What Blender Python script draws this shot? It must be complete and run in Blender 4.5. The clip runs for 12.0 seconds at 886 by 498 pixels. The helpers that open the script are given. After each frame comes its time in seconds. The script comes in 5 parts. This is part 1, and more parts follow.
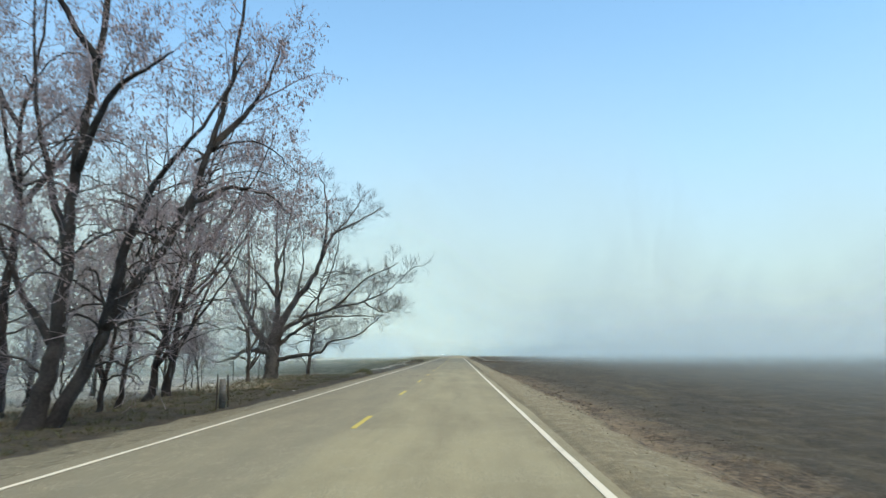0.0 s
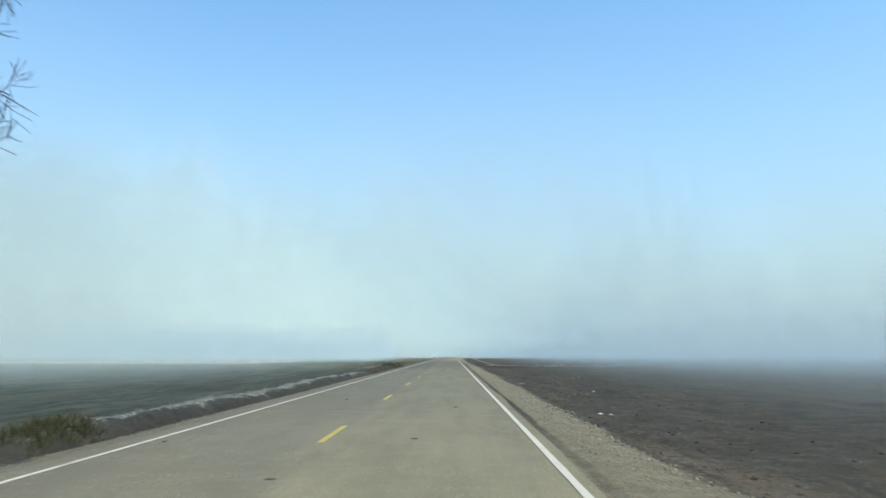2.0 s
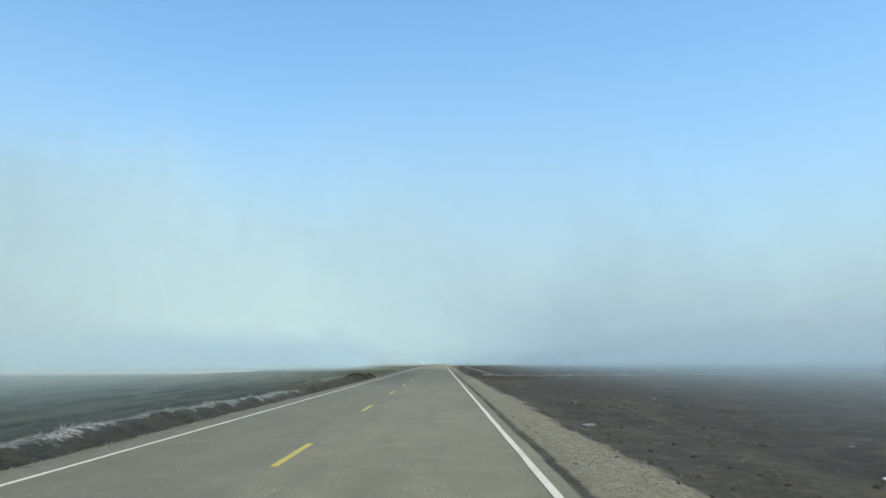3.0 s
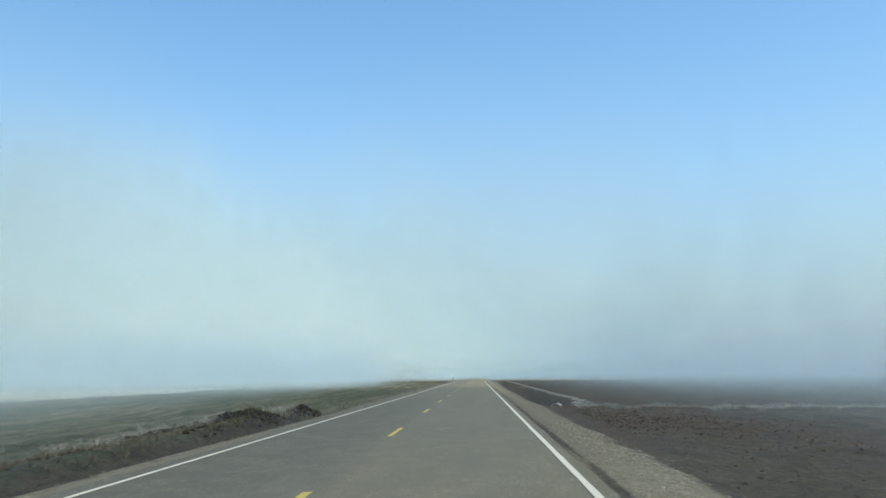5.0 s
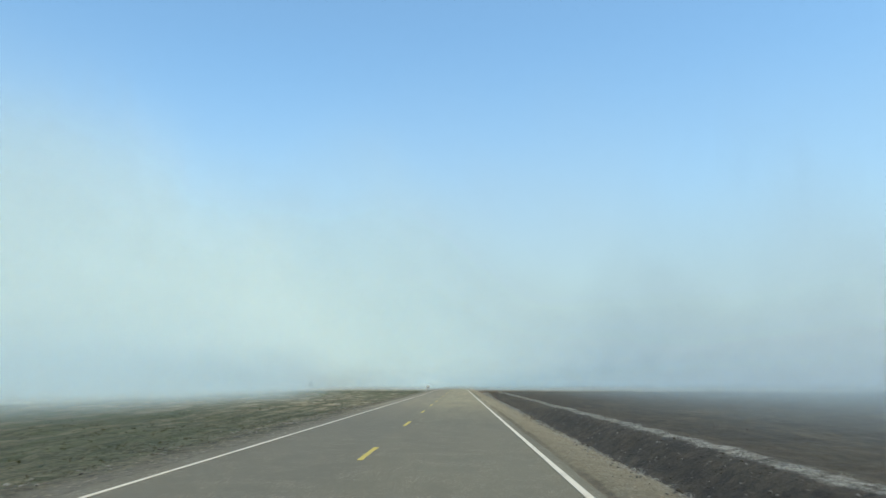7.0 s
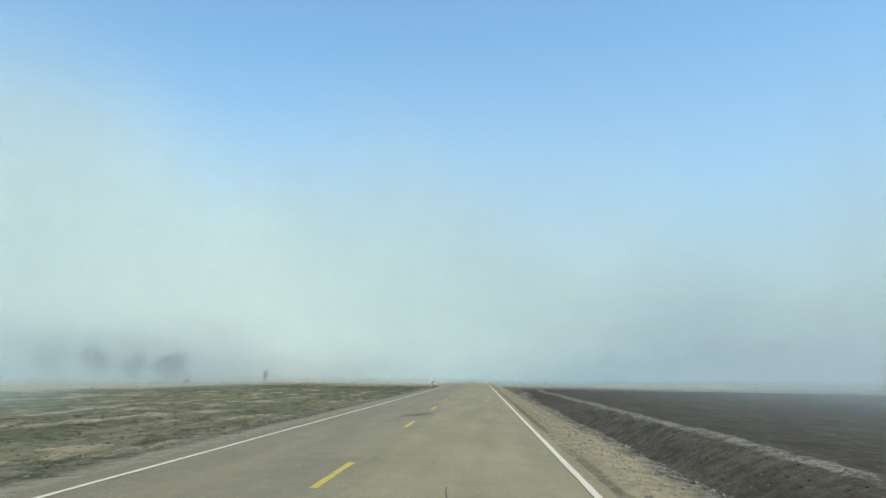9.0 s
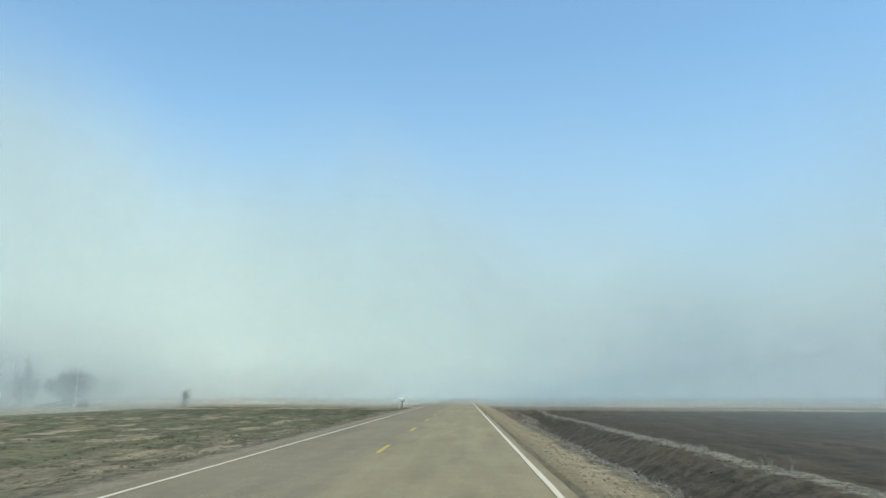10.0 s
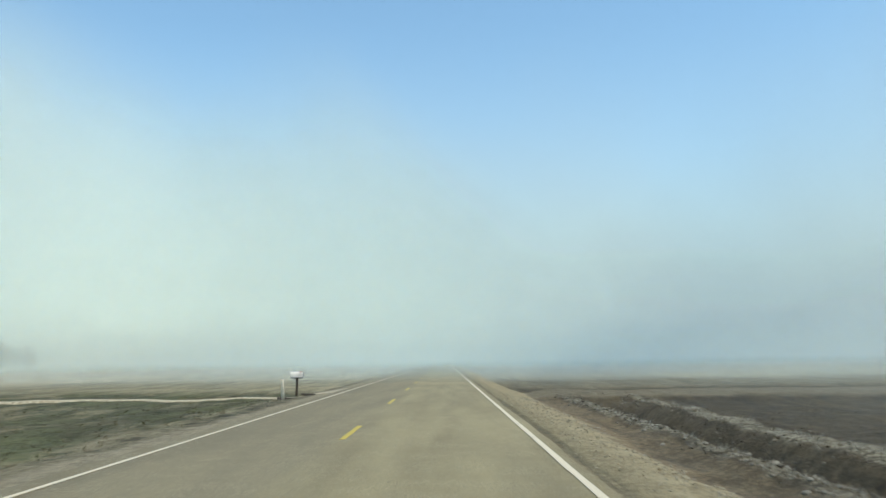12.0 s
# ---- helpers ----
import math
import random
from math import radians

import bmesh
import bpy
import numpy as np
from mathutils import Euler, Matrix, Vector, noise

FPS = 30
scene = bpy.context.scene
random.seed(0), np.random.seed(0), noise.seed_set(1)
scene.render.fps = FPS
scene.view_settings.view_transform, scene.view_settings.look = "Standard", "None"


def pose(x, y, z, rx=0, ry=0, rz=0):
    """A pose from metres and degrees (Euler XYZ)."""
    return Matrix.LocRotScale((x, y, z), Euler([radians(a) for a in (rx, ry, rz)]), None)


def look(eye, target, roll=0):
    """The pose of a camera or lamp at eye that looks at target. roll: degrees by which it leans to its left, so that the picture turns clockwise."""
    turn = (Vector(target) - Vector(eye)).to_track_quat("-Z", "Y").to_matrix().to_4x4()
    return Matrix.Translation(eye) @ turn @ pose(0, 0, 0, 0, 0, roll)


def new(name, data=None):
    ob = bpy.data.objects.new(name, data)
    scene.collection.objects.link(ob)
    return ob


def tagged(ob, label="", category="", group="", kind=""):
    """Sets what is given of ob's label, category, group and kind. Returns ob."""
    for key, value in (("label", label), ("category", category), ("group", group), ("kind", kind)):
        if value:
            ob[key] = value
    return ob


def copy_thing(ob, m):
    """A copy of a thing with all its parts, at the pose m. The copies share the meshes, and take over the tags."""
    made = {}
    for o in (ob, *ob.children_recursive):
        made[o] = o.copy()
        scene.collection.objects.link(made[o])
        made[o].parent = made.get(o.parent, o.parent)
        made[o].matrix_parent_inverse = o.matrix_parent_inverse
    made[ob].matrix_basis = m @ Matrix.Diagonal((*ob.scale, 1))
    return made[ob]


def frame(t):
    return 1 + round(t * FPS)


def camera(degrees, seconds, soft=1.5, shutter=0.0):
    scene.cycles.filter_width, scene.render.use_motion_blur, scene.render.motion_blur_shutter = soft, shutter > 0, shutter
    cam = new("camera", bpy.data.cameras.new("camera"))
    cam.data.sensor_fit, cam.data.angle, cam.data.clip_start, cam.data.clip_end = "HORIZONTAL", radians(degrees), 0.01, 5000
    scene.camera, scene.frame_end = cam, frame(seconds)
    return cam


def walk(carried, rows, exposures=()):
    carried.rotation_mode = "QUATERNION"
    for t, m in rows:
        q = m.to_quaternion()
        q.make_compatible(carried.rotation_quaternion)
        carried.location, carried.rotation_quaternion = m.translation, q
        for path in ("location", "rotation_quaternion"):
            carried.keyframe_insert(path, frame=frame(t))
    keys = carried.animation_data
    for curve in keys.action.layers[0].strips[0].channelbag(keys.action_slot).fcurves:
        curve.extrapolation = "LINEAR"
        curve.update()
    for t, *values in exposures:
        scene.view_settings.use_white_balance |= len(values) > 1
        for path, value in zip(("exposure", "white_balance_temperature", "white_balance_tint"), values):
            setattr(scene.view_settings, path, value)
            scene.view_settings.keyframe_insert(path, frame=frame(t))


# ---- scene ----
cam = camera(60.75, 12.0, soft=1.4, shutter=0.12)
EYE = 1.496
# seconds, x, y, degrees up, degrees to the right, lean
ROWS = [
    (0.0, 2.125, -15.476, 7.853, -1.130, -0.217),
    (0.2, 2.117, -10.670, 7.918, -1.176, -0.229),
    (0.4, 2.146, -5.703, 7.823, -1.295, -0.229),
    (0.6, 2.182, -0.687, 7.723, -1.407, -0.174),
    (0.8, 2.190, 4.226, 7.581, -1.447, -0.071),
    (1.0, 2.218, 9.503, 7.560, -1.600, -0.047),
    (1.2, 2.236, 14.963, 7.583, -1.600, -0.130),
    (1.4, 2.226, 20.217, 7.569, -1.450, -0.218),
    (1.6, 2.227, 25.480, 7.667, -1.337, -0.209),
    (1.8, 2.249, 30.610, 7.753, -1.120, -0.074),
    (2.0, 2.273, 35.622, 7.936, -0.746, 0.031),
    (2.2, 2.294, 40.818, 8.024, -0.549, -0.019),
    (2.4, 2.350, 46.223, 8.150, -0.305, -0.132),
    (2.6, 2.373, 51.531, 8.182, -0.244, -0.213),
    (2.8, 2.398, 56.766, 8.354, -0.108, -0.236),
    (3.0, 2.424, 61.938, 8.447, 0.119, -0.263),
    (3.2, 2.440, 67.132, 8.493, 0.166, -0.338),
    (4.8, 2.287, 109.687, 9.586, -2.227, -0.724),
    (5.0, 2.247, 114.813, 9.491, -2.557, -0.560),
    (5.2, 2.209, 120.265, 9.657, -2.642, -0.265),
    (5.4, 2.106, 125.646, 9.641, -2.657, -0.033),
    (5.6, 2.028, 131.026, 9.592, -2.475, 0.046),
    (5.8, 1.989, 136.286, 9.559, -2.153, -0.002),
    (6.0, 1.955, 141.263, 9.777, -1.805, -0.080),
    (6.2, 1.984, 146.202, 9.900, -1.445, -0.061),
    (6.4, 1.987, 151.421, 9.913, -1.401, -0.065),
    (6.6, 2.009, 157.047, 9.974, -1.407, -0.068),
    (6.8, 1.993, 162.417, 9.950, -1.428, -0.030),
    (7.0, 1.984, 167.554, 10.080, -1.277, 0.050),
    (7.2, 1.974, 172.672, 10.069, -1.272, 0.115),
    (8.8, 2.140, 216.107, 9.412, -2.946, 0.832),
    (9.0, 2.205, 221.377, 9.537, -3.000, 0.898),
    (9.2, 2.225, 226.408, 9.743, -2.776, 0.789),
    (9.4, 2.216, 231.392, 10.122, -2.278, 0.678),
    (9.6, 2.210, 236.615, 10.464, -1.979, 0.538),
    (9.8, 2.276, 242.377, 10.853, -1.753, 0.382),
    (10.0, 2.284, 248.056, 10.910, -1.703, 0.245),
    (10.2, 2.274, 253.621, 11.123, -1.562, 0.089),
    (10.4, 2.259, 258.984, 11.059, -1.192, 0.004),
    (10.6, 2.234, 264.268, 10.873, -1.003, -0.033),
    (10.8, 2.204, 269.520, 10.545, -0.914, -0.038),
    (11.0, 2.183, 274.903, 10.345, -0.739, -0.095),
    (11.2, 2.152, 280.174, 10.072, -0.458, -0.226),
    (11.4, 2.089, 285.445, 9.586, -0.322, -0.423),
    (11.6, 2.092, 290.880, 9.189, -0.208, -0.520),
    (11.8, 2.066, 296.144, 8.669, -0.126, -0.536),
    (12.0, 2.009, 302.001, 8.385, -0.050, -0.702),
]
walk(cam, [(t, pose(x, y, EYE, 90 + up, 0, -right) @ pose(0, 0, 0, 0, 0, lean)) for t, x, y, up, right, lean in ROWS],
     exposures=[(0.0, 0.97, 7550, 11), (0.7, 0.94, 7330, 11), (1.5, 0.89, 7080, 11), (2.8, 0.74, 6900, 10), (5.5, 0.67, 6950, 10),
                (7.0, 0.73, 7300, 10), (9.0, 0.72, 7500, 10), (10.5, 0.69, 7650, 10), (12.0, 0.75, 7900, 10)])

scene.cycles.transparent_max_bounces = 48

# ---- light: a high thin fog with the sun behind ----
SUN_UP, SUN_TURN = radians(63), radians(130)
world = bpy.data.worlds.new("sky")
scene.world = world
world.use_nodes = True
wt = world.node_tree
wt.nodes.clear()


def link(tree, a, b):
    tree.links.new(a, b)


def node(tree, kind, props=None, **inputs):
    """A node with its properties and its inputs, which are values or sockets of other nodes."""
    n = tree.nodes.new(kind)
    for key, value in (props or {}).items():
        setattr(n, key, value)
    for key, value in inputs.items():
        slot = n.inputs[int(key[1:])] if key[0] == "i" and key[1:].isdigit() else n.inputs[key.replace("_", " ")]
        if isinstance(value, bpy.types.NodeSocket):
            link(tree, value, slot)
        else:
            slot.default_value = value
    return n


def calc(tree, how, a, b=0.0, c=0.0, clamp=False):
    return node(tree, "ShaderNodeMath", {"operation": how, "use_clamp": clamp}, i0=a, i1=b, i2=c).outputs[0]


def step(tree, value, lo, hi, to_lo=0.0, to_hi=1.0):
    """Eases from to_lo at lo to to_hi at hi."""
    return node(tree, "ShaderNodeMapRange", {"interpolation_type": "SMOOTHSTEP"}, Value=value,
                i1=lo, i2=hi, i3=to_lo, i4=to_hi).outputs[0]


def mix(tree, fac, a, b):
    n = tree.nodes.new("ShaderNodeMix")
    n.data_type = "RGBA"
    for slot, value in ((n.inputs[0], fac), (n.inputs[6], a), (n.inputs[7], b)):
        if isinstance(value, bpy.types.NodeSocket):
            link(tree, value, slot)
        elif slot.type == "RGBA":
            slot.default_value = (*value, 1)
        else:
            slot.default_value = value
    return n.outputs[2]


def grain(tree, where, scale, detail=4.0, rough=0.55, warp=0.0):
    return node(tree, "ShaderNodeTexNoise", None, Vector=where, Scale=scale, Detail=detail, Roughness=rough, Distortion=warp).outputs[0]


sky = node(wt, "ShaderNodeTexSky", {"sky_type": "NISHITA", "sun_disc": False, "sun_elevation": SUN_UP,
                                    "sun_rotation": SUN_TURN, "dust_density": 0.4, "air_density": 1.0, "ozone_density": 2.0})
way = node(wt, "ShaderNodeTexCoord").outputs["Generated"]
height = node(wt, "ShaderNodeSeparateXYZ", None, i0=way).outputs[2]
drift = grain(wt, way, 2.2, 3.0)
low = step(wt, calc(wt, "ADD", height, calc(wt, "MULTIPLY", calc(wt, "SUBTRACT", drift, 0.5), 0.16)), 0.0, 0.45, 1.0, 0.0)
blue = node(wt, "ShaderNodeVectorMath", {"operation": "MULTIPLY"}, i0=sky.outputs[0], i1=(0.105, 0.1465, 0.1545)).outputs[0]
link(wt, node(wt, "ShaderNodeBackground", None, Color=mix(wt, calc(wt, "MULTIPLY", low, 0.92), blue, (0.255, 0.335, 0.37)), Strength=1.0).outputs[0],
     node(wt, "ShaderNodeOutputWorld").inputs[0])

sun = new("sun", bpy.data.lights.new("sun", "SUN"))
sun.data.energy, sun.data.angle, sun.data.color = 1.68, radians(24), (1.0, 0.88, 0.68)
sun.matrix_world = look((0, 0, 0), (-math.sin(SUN_TURN) * math.cos(SUN_UP), -math.cos(SUN_TURN) * math.cos(SUN_UP), -math.sin(SUN_UP)))


# ---- materials ----
def material(name):
    m = bpy.data.materials.new(name)
    m.use_nodes = True
    t = m.node_tree
    t.nodes.clear()
    out = node(t, "ShaderNodeOutputMaterial")
    shader = node(t, "ShaderNodeBsdfPrincipled")
    link(t, shader.outputs[0], out.inputs[0])
    return m, t, shader, out


def place(t):
    """Where a point lies in the world, as the texture's coordinates."""
    return node(t, "ShaderNodeNewGeometry").outputs["Position"]


def relief(t, shader, value, strength, distance):
    link(t, node(t, "ShaderNodeBump", None, Strength=strength, Distance=distance, Height=value).outputs[0], shader.inputs["Normal"])


def mottled(name, dark, light, scale, rough=0.9, bump=0.4, dist=0.02, metal=0.0, islands=0.0):
    """A surface of two tones in coarse and fine grain."""
    m, t, s, _ = material(name)
    p = place(t)
    coarse, fine = grain(t, p, scale * 0.15, 3), grain(t, p, scale, 6, 0.65)
    f = step(t, calc(t, "ADD", calc(t, "MULTIPLY", coarse, 0.5), calc(t, "MULTIPLY", fine, 0.5)), 0.34, 0.66)
    if islands:
        r = node(t, "ShaderNodeNewGeometry").outputs["Random Per Island"]
        f = calc(t, "ADD", calc(t, "MULTIPLY", f, 1 - islands), calc(t, "MULTIPLY", r, islands))
    link(t, mix(t, f, dark, light), s.inputs["Base Color"])
    s.inputs["Roughness"].default_value, s.inputs["Metallic"].default_value = rough, metal
    relief(t, s, fine, bump, dist)
    return m


def asphalt_material():
    m, t, s, _ = material("asphalt")
    p = place(t)
    x, y, z = node(t, "ShaderNodeSeparateXYZ", None, i0=p).outputs
    along = node(t, "ShaderNodeMapping", None, Vector=p, Scale=(1.0, 0.1, 1.0)).outputs[0]
    wide, streak, mid, fine = grain(t, p, 0.12, 4), grain(t, along, 1.3, 4), grain(t, p, 1.1, 5, 0.65), grain(t, p, 55, 3, 0.75)
    cells = node(t, "ShaderNodeTexVoronoi", None, Vector=p, Scale=70.0).outputs["Color"]
    chip = node(t, "ShaderNodeSeparateColor", None, i0=cells).outputs[0]
    f = calc(t, "ADD", calc(t, "MULTIPLY", wide, 0.3), calc(t, "ADD", calc(t, "MULTIPLY", streak, 0.5), calc(t, "MULTIPLY", mid, 0.2)))
    c = mix(t, step(t, f, 0.36, 0.64), (0.185, 0.163, 0.094), (0.278, 0.247, 0.142))
    # wheel tracks rubbed pale, and the darker far lane
    track = calc(t, "ABSOLUTE", calc(t, "SUBTRACT", calc(t, "ABSOLUTE", calc(t, "SUBTRACT", x, 1.9)), 0.85))
    c = mix(t, step(t, track, 0.0, 0.5, 0.16, 0.0), c, (0.3, 0.27, 0.158))
    far_lane = step(t, calc(t, "ADD", x, calc(t, "MULTIPLY", calc(t, "SUBTRACT", streak, 0.5), 0.9)), -0.5, 0.6, 0.5, 0.0)
    c = mix(t, far_lane, c, (0.15, 0.136, 0.095))
    # an older, darker stretch
    old = calc(t, "ADD", step(t, y, 42, 62, 0.0, 0.42), step(t, y, 100, 135, 0.0, 0.36))
    c = mix(t, calc(t, "MULTIPLY", old, step(t, y, 195, 235, 1.0, 0.0)), c, (0.092, 0.088, 0.06))
    c = mix(t, step(t, calc(t, "ADD", x, calc(t, "MULTIPLY", streak, 1.2)), -2.8, -0.6, 0.3, 0.0), c, (0.11, 0.1, 0.066))
    c = mix(t, calc(t, "MULTIPLY", step(t, calc(t, "ADD", x, streak), -1.0, 1.0, 0.5, 0.0), calc(t, "MULTIPLY", step(t, y, 108, 124), step(t, y, 152, 175, 1.0, 0.0))), c, (0.058, 0.057, 0.04))
    # soft dark stains by the field crossing
    stain = calc(t, "MULTIPLY", step(t, grain(t, node(t, "ShaderNodeMapping", None, Vector=p, Scale=(1.0, 0.35, 1.0)).outputs[0], 1.1, 5, 0.7), 0.54, 0.68, 0.0, 0.7), calc(t, "MULTIPLY", step(t, y, 140, 149), step(t, y, 162, 172, 1.0, 0.0)))
    c = mix(t, stain, c, (0.055, 0.05, 0.036))
    # loose chippings: single pale and dark stones
    c = mix(t, calc(t, "MULTIPLY", step(t, chip, 0.84, 0.9, 0.0, 0.7), step(t, mid, 0.42, 0.6, 0.3, 1.0)), c, (0.4, 0.37, 0.26))
    c = mix(t, calc(t, "MULTIPLY", step(t, chip, 0.1, 0.18, 0.6, 0.0), step(t, mid, 0.42, 0.6, 0.3, 1.0)), c, (0.09, 0.082, 0.058))
    # a dark smudge of tar near the middle
    u = calc(t, "DIVIDE", calc(t, "ADD", calc(t, "ADD", x, 0.22), calc(t, "MULTIPLY", calc(t, "SUBTRACT", y, 251.2), -0.16)), 0.55)
    v = calc(t, "DIVIDE", calc(t, "SUBTRACT", y, 251.2), 2.1)
    reach = calc(t, "SQRT", calc(t, "ADD", calc(t, "MULTIPLY", u, u), calc(t, "MULTIPLY", v, v)))
    reach = calc(t, "ADD", reach, calc(t, "MULTIPLY", calc(t, "SUBTRACT", grain(t, p, 4, 5, 0.7), 0.5), 1.6))
    c = mix(t, step(t, reach, 0.2, 1.1, 0.72, 0.0), c, (0.06, 0.056, 0.044))
    link(t, c, s.inputs["Base Color"])
    s.inputs["Roughness"].default_value = 0.9
    relief(t, s, calc(t, "ADD", fine, calc(t, "MULTIPLY", chip, 0.5)), 0.3, 0.006)
    return m


def ground_material():
    """Soil, gravel, frost and dead grass, in the strips in which they lie beside the road."""
    m, t, s, _ = material("earth")
    p = place(t)
    x, y, z = node(t, "ShaderNodeSeparateXYZ", None, i0=p).outputs
    wob = calc(t, "MULTIPLY", calc(t, "SUBTRACT", grain(t, p, 0.6, 6, 0.68), 0.5), 1.9)
    wob2 = calc(t, "MULTIPLY", calc(t, "SUBTRACT", grain(t, p, 0.06, 4, 0.6), 0.5), 14.0)
    xw, xl, yw = calc(t, "ADD", x, wob), calc(t, "ADD", x, wob2), calc(t, "ADD", y, wob2)
    rows = node(t, "ShaderNodeMapping", None, Vector=p, Scale=(1.0, 0.06, 1.0)).outputs[0]
    micro, fine, mid, coarse = grain(t, p, 42, 3, 0.7), grain(t, p, 9, 6, 0.72), grain(t, p, 1.6, 5, 0.65), grain(t, p, 0.12, 4)
    furrow = grain(t, rows, 1.2, 6, 0.7)
    tone = calc(t, "ADD", calc(t, "MULTIPLY", micro, 0.3), calc(t, "ADD", calc(t, "MULTIPLY", fine, 0.4), calc(t, "MULTIPLY", mid, 0.3)))
    lines = calc(t, "ADD", calc(t, "MULTIPLY", furrow, 0.6), calc(t, "MULTIPLY", fine, 0.4))
    pebble = node(t, "ShaderNodeTexVoronoi", None, Vector=p, Scale=24.0)
    stone = node(t, "ShaderNodeSeparateColor", None, i0=pebble.outputs["Color"]).outputs[0]

    def two(dark, light, lo=0.43, hi=0.58, by=tone):
        return mix(t, step(t, by, lo, hi), dark, light)

    def both(a, b):
        return calc(t, "MULTIPLY", a, b)

    soil = mix(t, step(t, coarse, 0.38, 0.66), two((0.021, 0.0172, 0.0088), (0.074, 0.06, 0.031)), two((0.023, 0.0187, 0.0094), (0.087, 0.07, 0.036), 0.42, 0.6, by=lines))
    soil = mix(t, step(t, furrow, 0.61, 0.68, 0.0, 0.5), soil, (0.1, 0.086, 0.054))
    soil = mix(t, both(step(t, mid, 0.54, 0.64, 0.0, 0.5), step(t, fine, 0.46, 0.58)), soil, (0.115, 0.097, 0.062))
    soil = mix(t, step(t, mid, 0.4, 0.3, 0.0, 0.45), soil, (0.014, 0.0118, 0.007))
    grit = mix(t, stone, (0.08, 0.073, 0.047), (0.34, 0.31, 0.205))
    tan = two((0.155, 0.13, 0.076), (0.272, 0.234, 0.14))
    gravel = mix(t, both(step(t, yw, 42, 58), step(t, yw, 130, 165, 1.0, 0.0)), tan, mix(t, step(t, mid, 0.36, 0.56, 0.12, 0.6), tan, grit))
    gravel = mix(t, step(t, mid, 0.54, 0.62, 0.0, 0.6), gravel, grit)
    gravel = mix(t, step(t, yw, 205, 235, 0.0, 0.65), gravel, two((0.22, 0.19, 0.112), (0.47, 0.412, 0.26)))
    dirt = mix(t, 0.3, two((0.105, 0.093, 0.057), (0.22, 0.193, 0.122)), grit)
    dirt = mix(t, step(t, mid, 0.55, 0.64, 0.0, 0.7), dirt, (0.05, 0.042, 0.025))
    dirt = mix(t, both(step(t, yw, 128, 145), step(t, yw, 200, 220, 0.6, 0.0)), dirt, two((0.045, 0.043, 0.034), (0.14, 0.13, 0.1)))
    dirt = mix(t, step(t, yw, 212, 228, 0.0, 0.5), dirt, two((0.17, 0.155, 0.105), (0.42, 0.385, 0.285)))
    litter = two((0.012, 0.0102, 0.006), (0.062, 0.051, 0.028))
    chaff = two((0.026, 0.019, 0.01), (0.215, 0.155, 0.09), 0.43, 0.57, by=calc(t, "ADD", calc(t, "MULTIPLY", lines, 0.5), calc(t, "MULTIPLY", tone, 0.5)))
    frost = two((0.24, 0.237, 0.205), (0.46, 0.452, 0.4))
    rime = two((0.07, 0.068, 0.055), (0.34, 0.335, 0.28))
    wet = two((0.022, 0.029, 0.017), (0.078, 0.088, 0.056), by=lines)
    sod = mix(t, step(t, lines, 0.44, 0.58), two((0.021, 0.03, 0.01), (0.078, 0.094, 0.036)), two((0.05, 0.046, 0.024), (0.15, 0.132, 0.078), by=lines))
    sod = mix(t, both(both(step(t, y, 205, 235), step(t, y, 265, 300, 0.75, 0.15)), step(t, mid, 0.35, 0.6)), sod, two((0.1, 0.094, 0.055), (0.23, 0.21, 0.13), by=lines))
    patch = grain(t, node(t, "ShaderNodeMapping", None, Vector=p, Scale=(0.5, 0.22, 1.0)).outputs[0], 1.0, 4, 0.6)
    sod = mix(t, both(step(t, patch, 0.5, 0.58, 0.0, 0.75), step(t, y, 240, 290, 0.25, 1.0)), sod, two((0.052, 0.066, 0.022), (0.165, 0.182, 0.08)))
    sod = mix(t, both(step(t, patch, 0.48, 0.4, 0.0, 0.7), step(t, y, 205, 230)), sod, two((0.17, 0.147, 0.09), (0.39, 0.345, 0.225), by=lines))
    sod = mix(t, step(t, furrow, 0.58, 0.66, 0.0, 0.55), sod, (0.16, 0.145, 0.09))
    sod = mix(t, both(step(t, yw, 150, 160), calc(t, "MAXIMUM", step(t, yw, 205, 225, 0.22, 0.0), step(t, yw, 304, 322, 0.0, 0.5))), sod, two((0.016, 0.022, 0.009), (0.064, 0.072, 0.032), by=lines))
    straw = two((0.18, 0.165, 0.105), (0.33, 0.3, 0.2), by=lines)
    # pale frosted field; far off it also brightens ground dimmed by the fog
    frost_lift = two((0.3, 0.3, 0.235), (0.5, 0.49, 0.38), by=lines)

    # left: leaf litter and grass under the trees, then a frosty field, dark sod, straw and grass
    early, late = step(t, yw, 40, 52, 1.0, 0.0), step(t, yw, 112, 160)
    under = mix(t, step(t, xl, -10.5, -8.0), mix(t, step(t, mid, 0.4, 0.6), sod, chaff), litter)
    left = mix(t, early, wet, mix(t, step(t, xw, -15.5, -13.0), frost, under))
    left = mix(t, both(step(t, xl, -12.0, -34.0, 0.0, 0.5), step(t, yw, 40, 62, 1.0, 0.0)), left, frost_lift)
    left = mix(t, both(step(t, xl, -9.0, -14.0), step(t, yw, 40, 58, 1.0, 0.0)), left, frost)
    left = mix(t, late, left, mix(t, calc(t, "MAXIMUM", step(t, calc(t, "ADD", x, calc(t, "MULTIPLY", wob, 1.6)), -35, -32), step(t, yw, 158, 190, 1.0, 0.0)), mix(t, step(t, y, 215, 245), frost_lift, straw), sod))
    # far ground paler in colour to make up for light the fog takes
    left = mix(t, step(t, yw, 343, 350, 0.0, 0.7), left, mix(t, step(t, y, 365, 385), straw, frost_lift))
    ditch = both(step(t, xw, -6.3, -5.5), step(t, y, 40, 55))
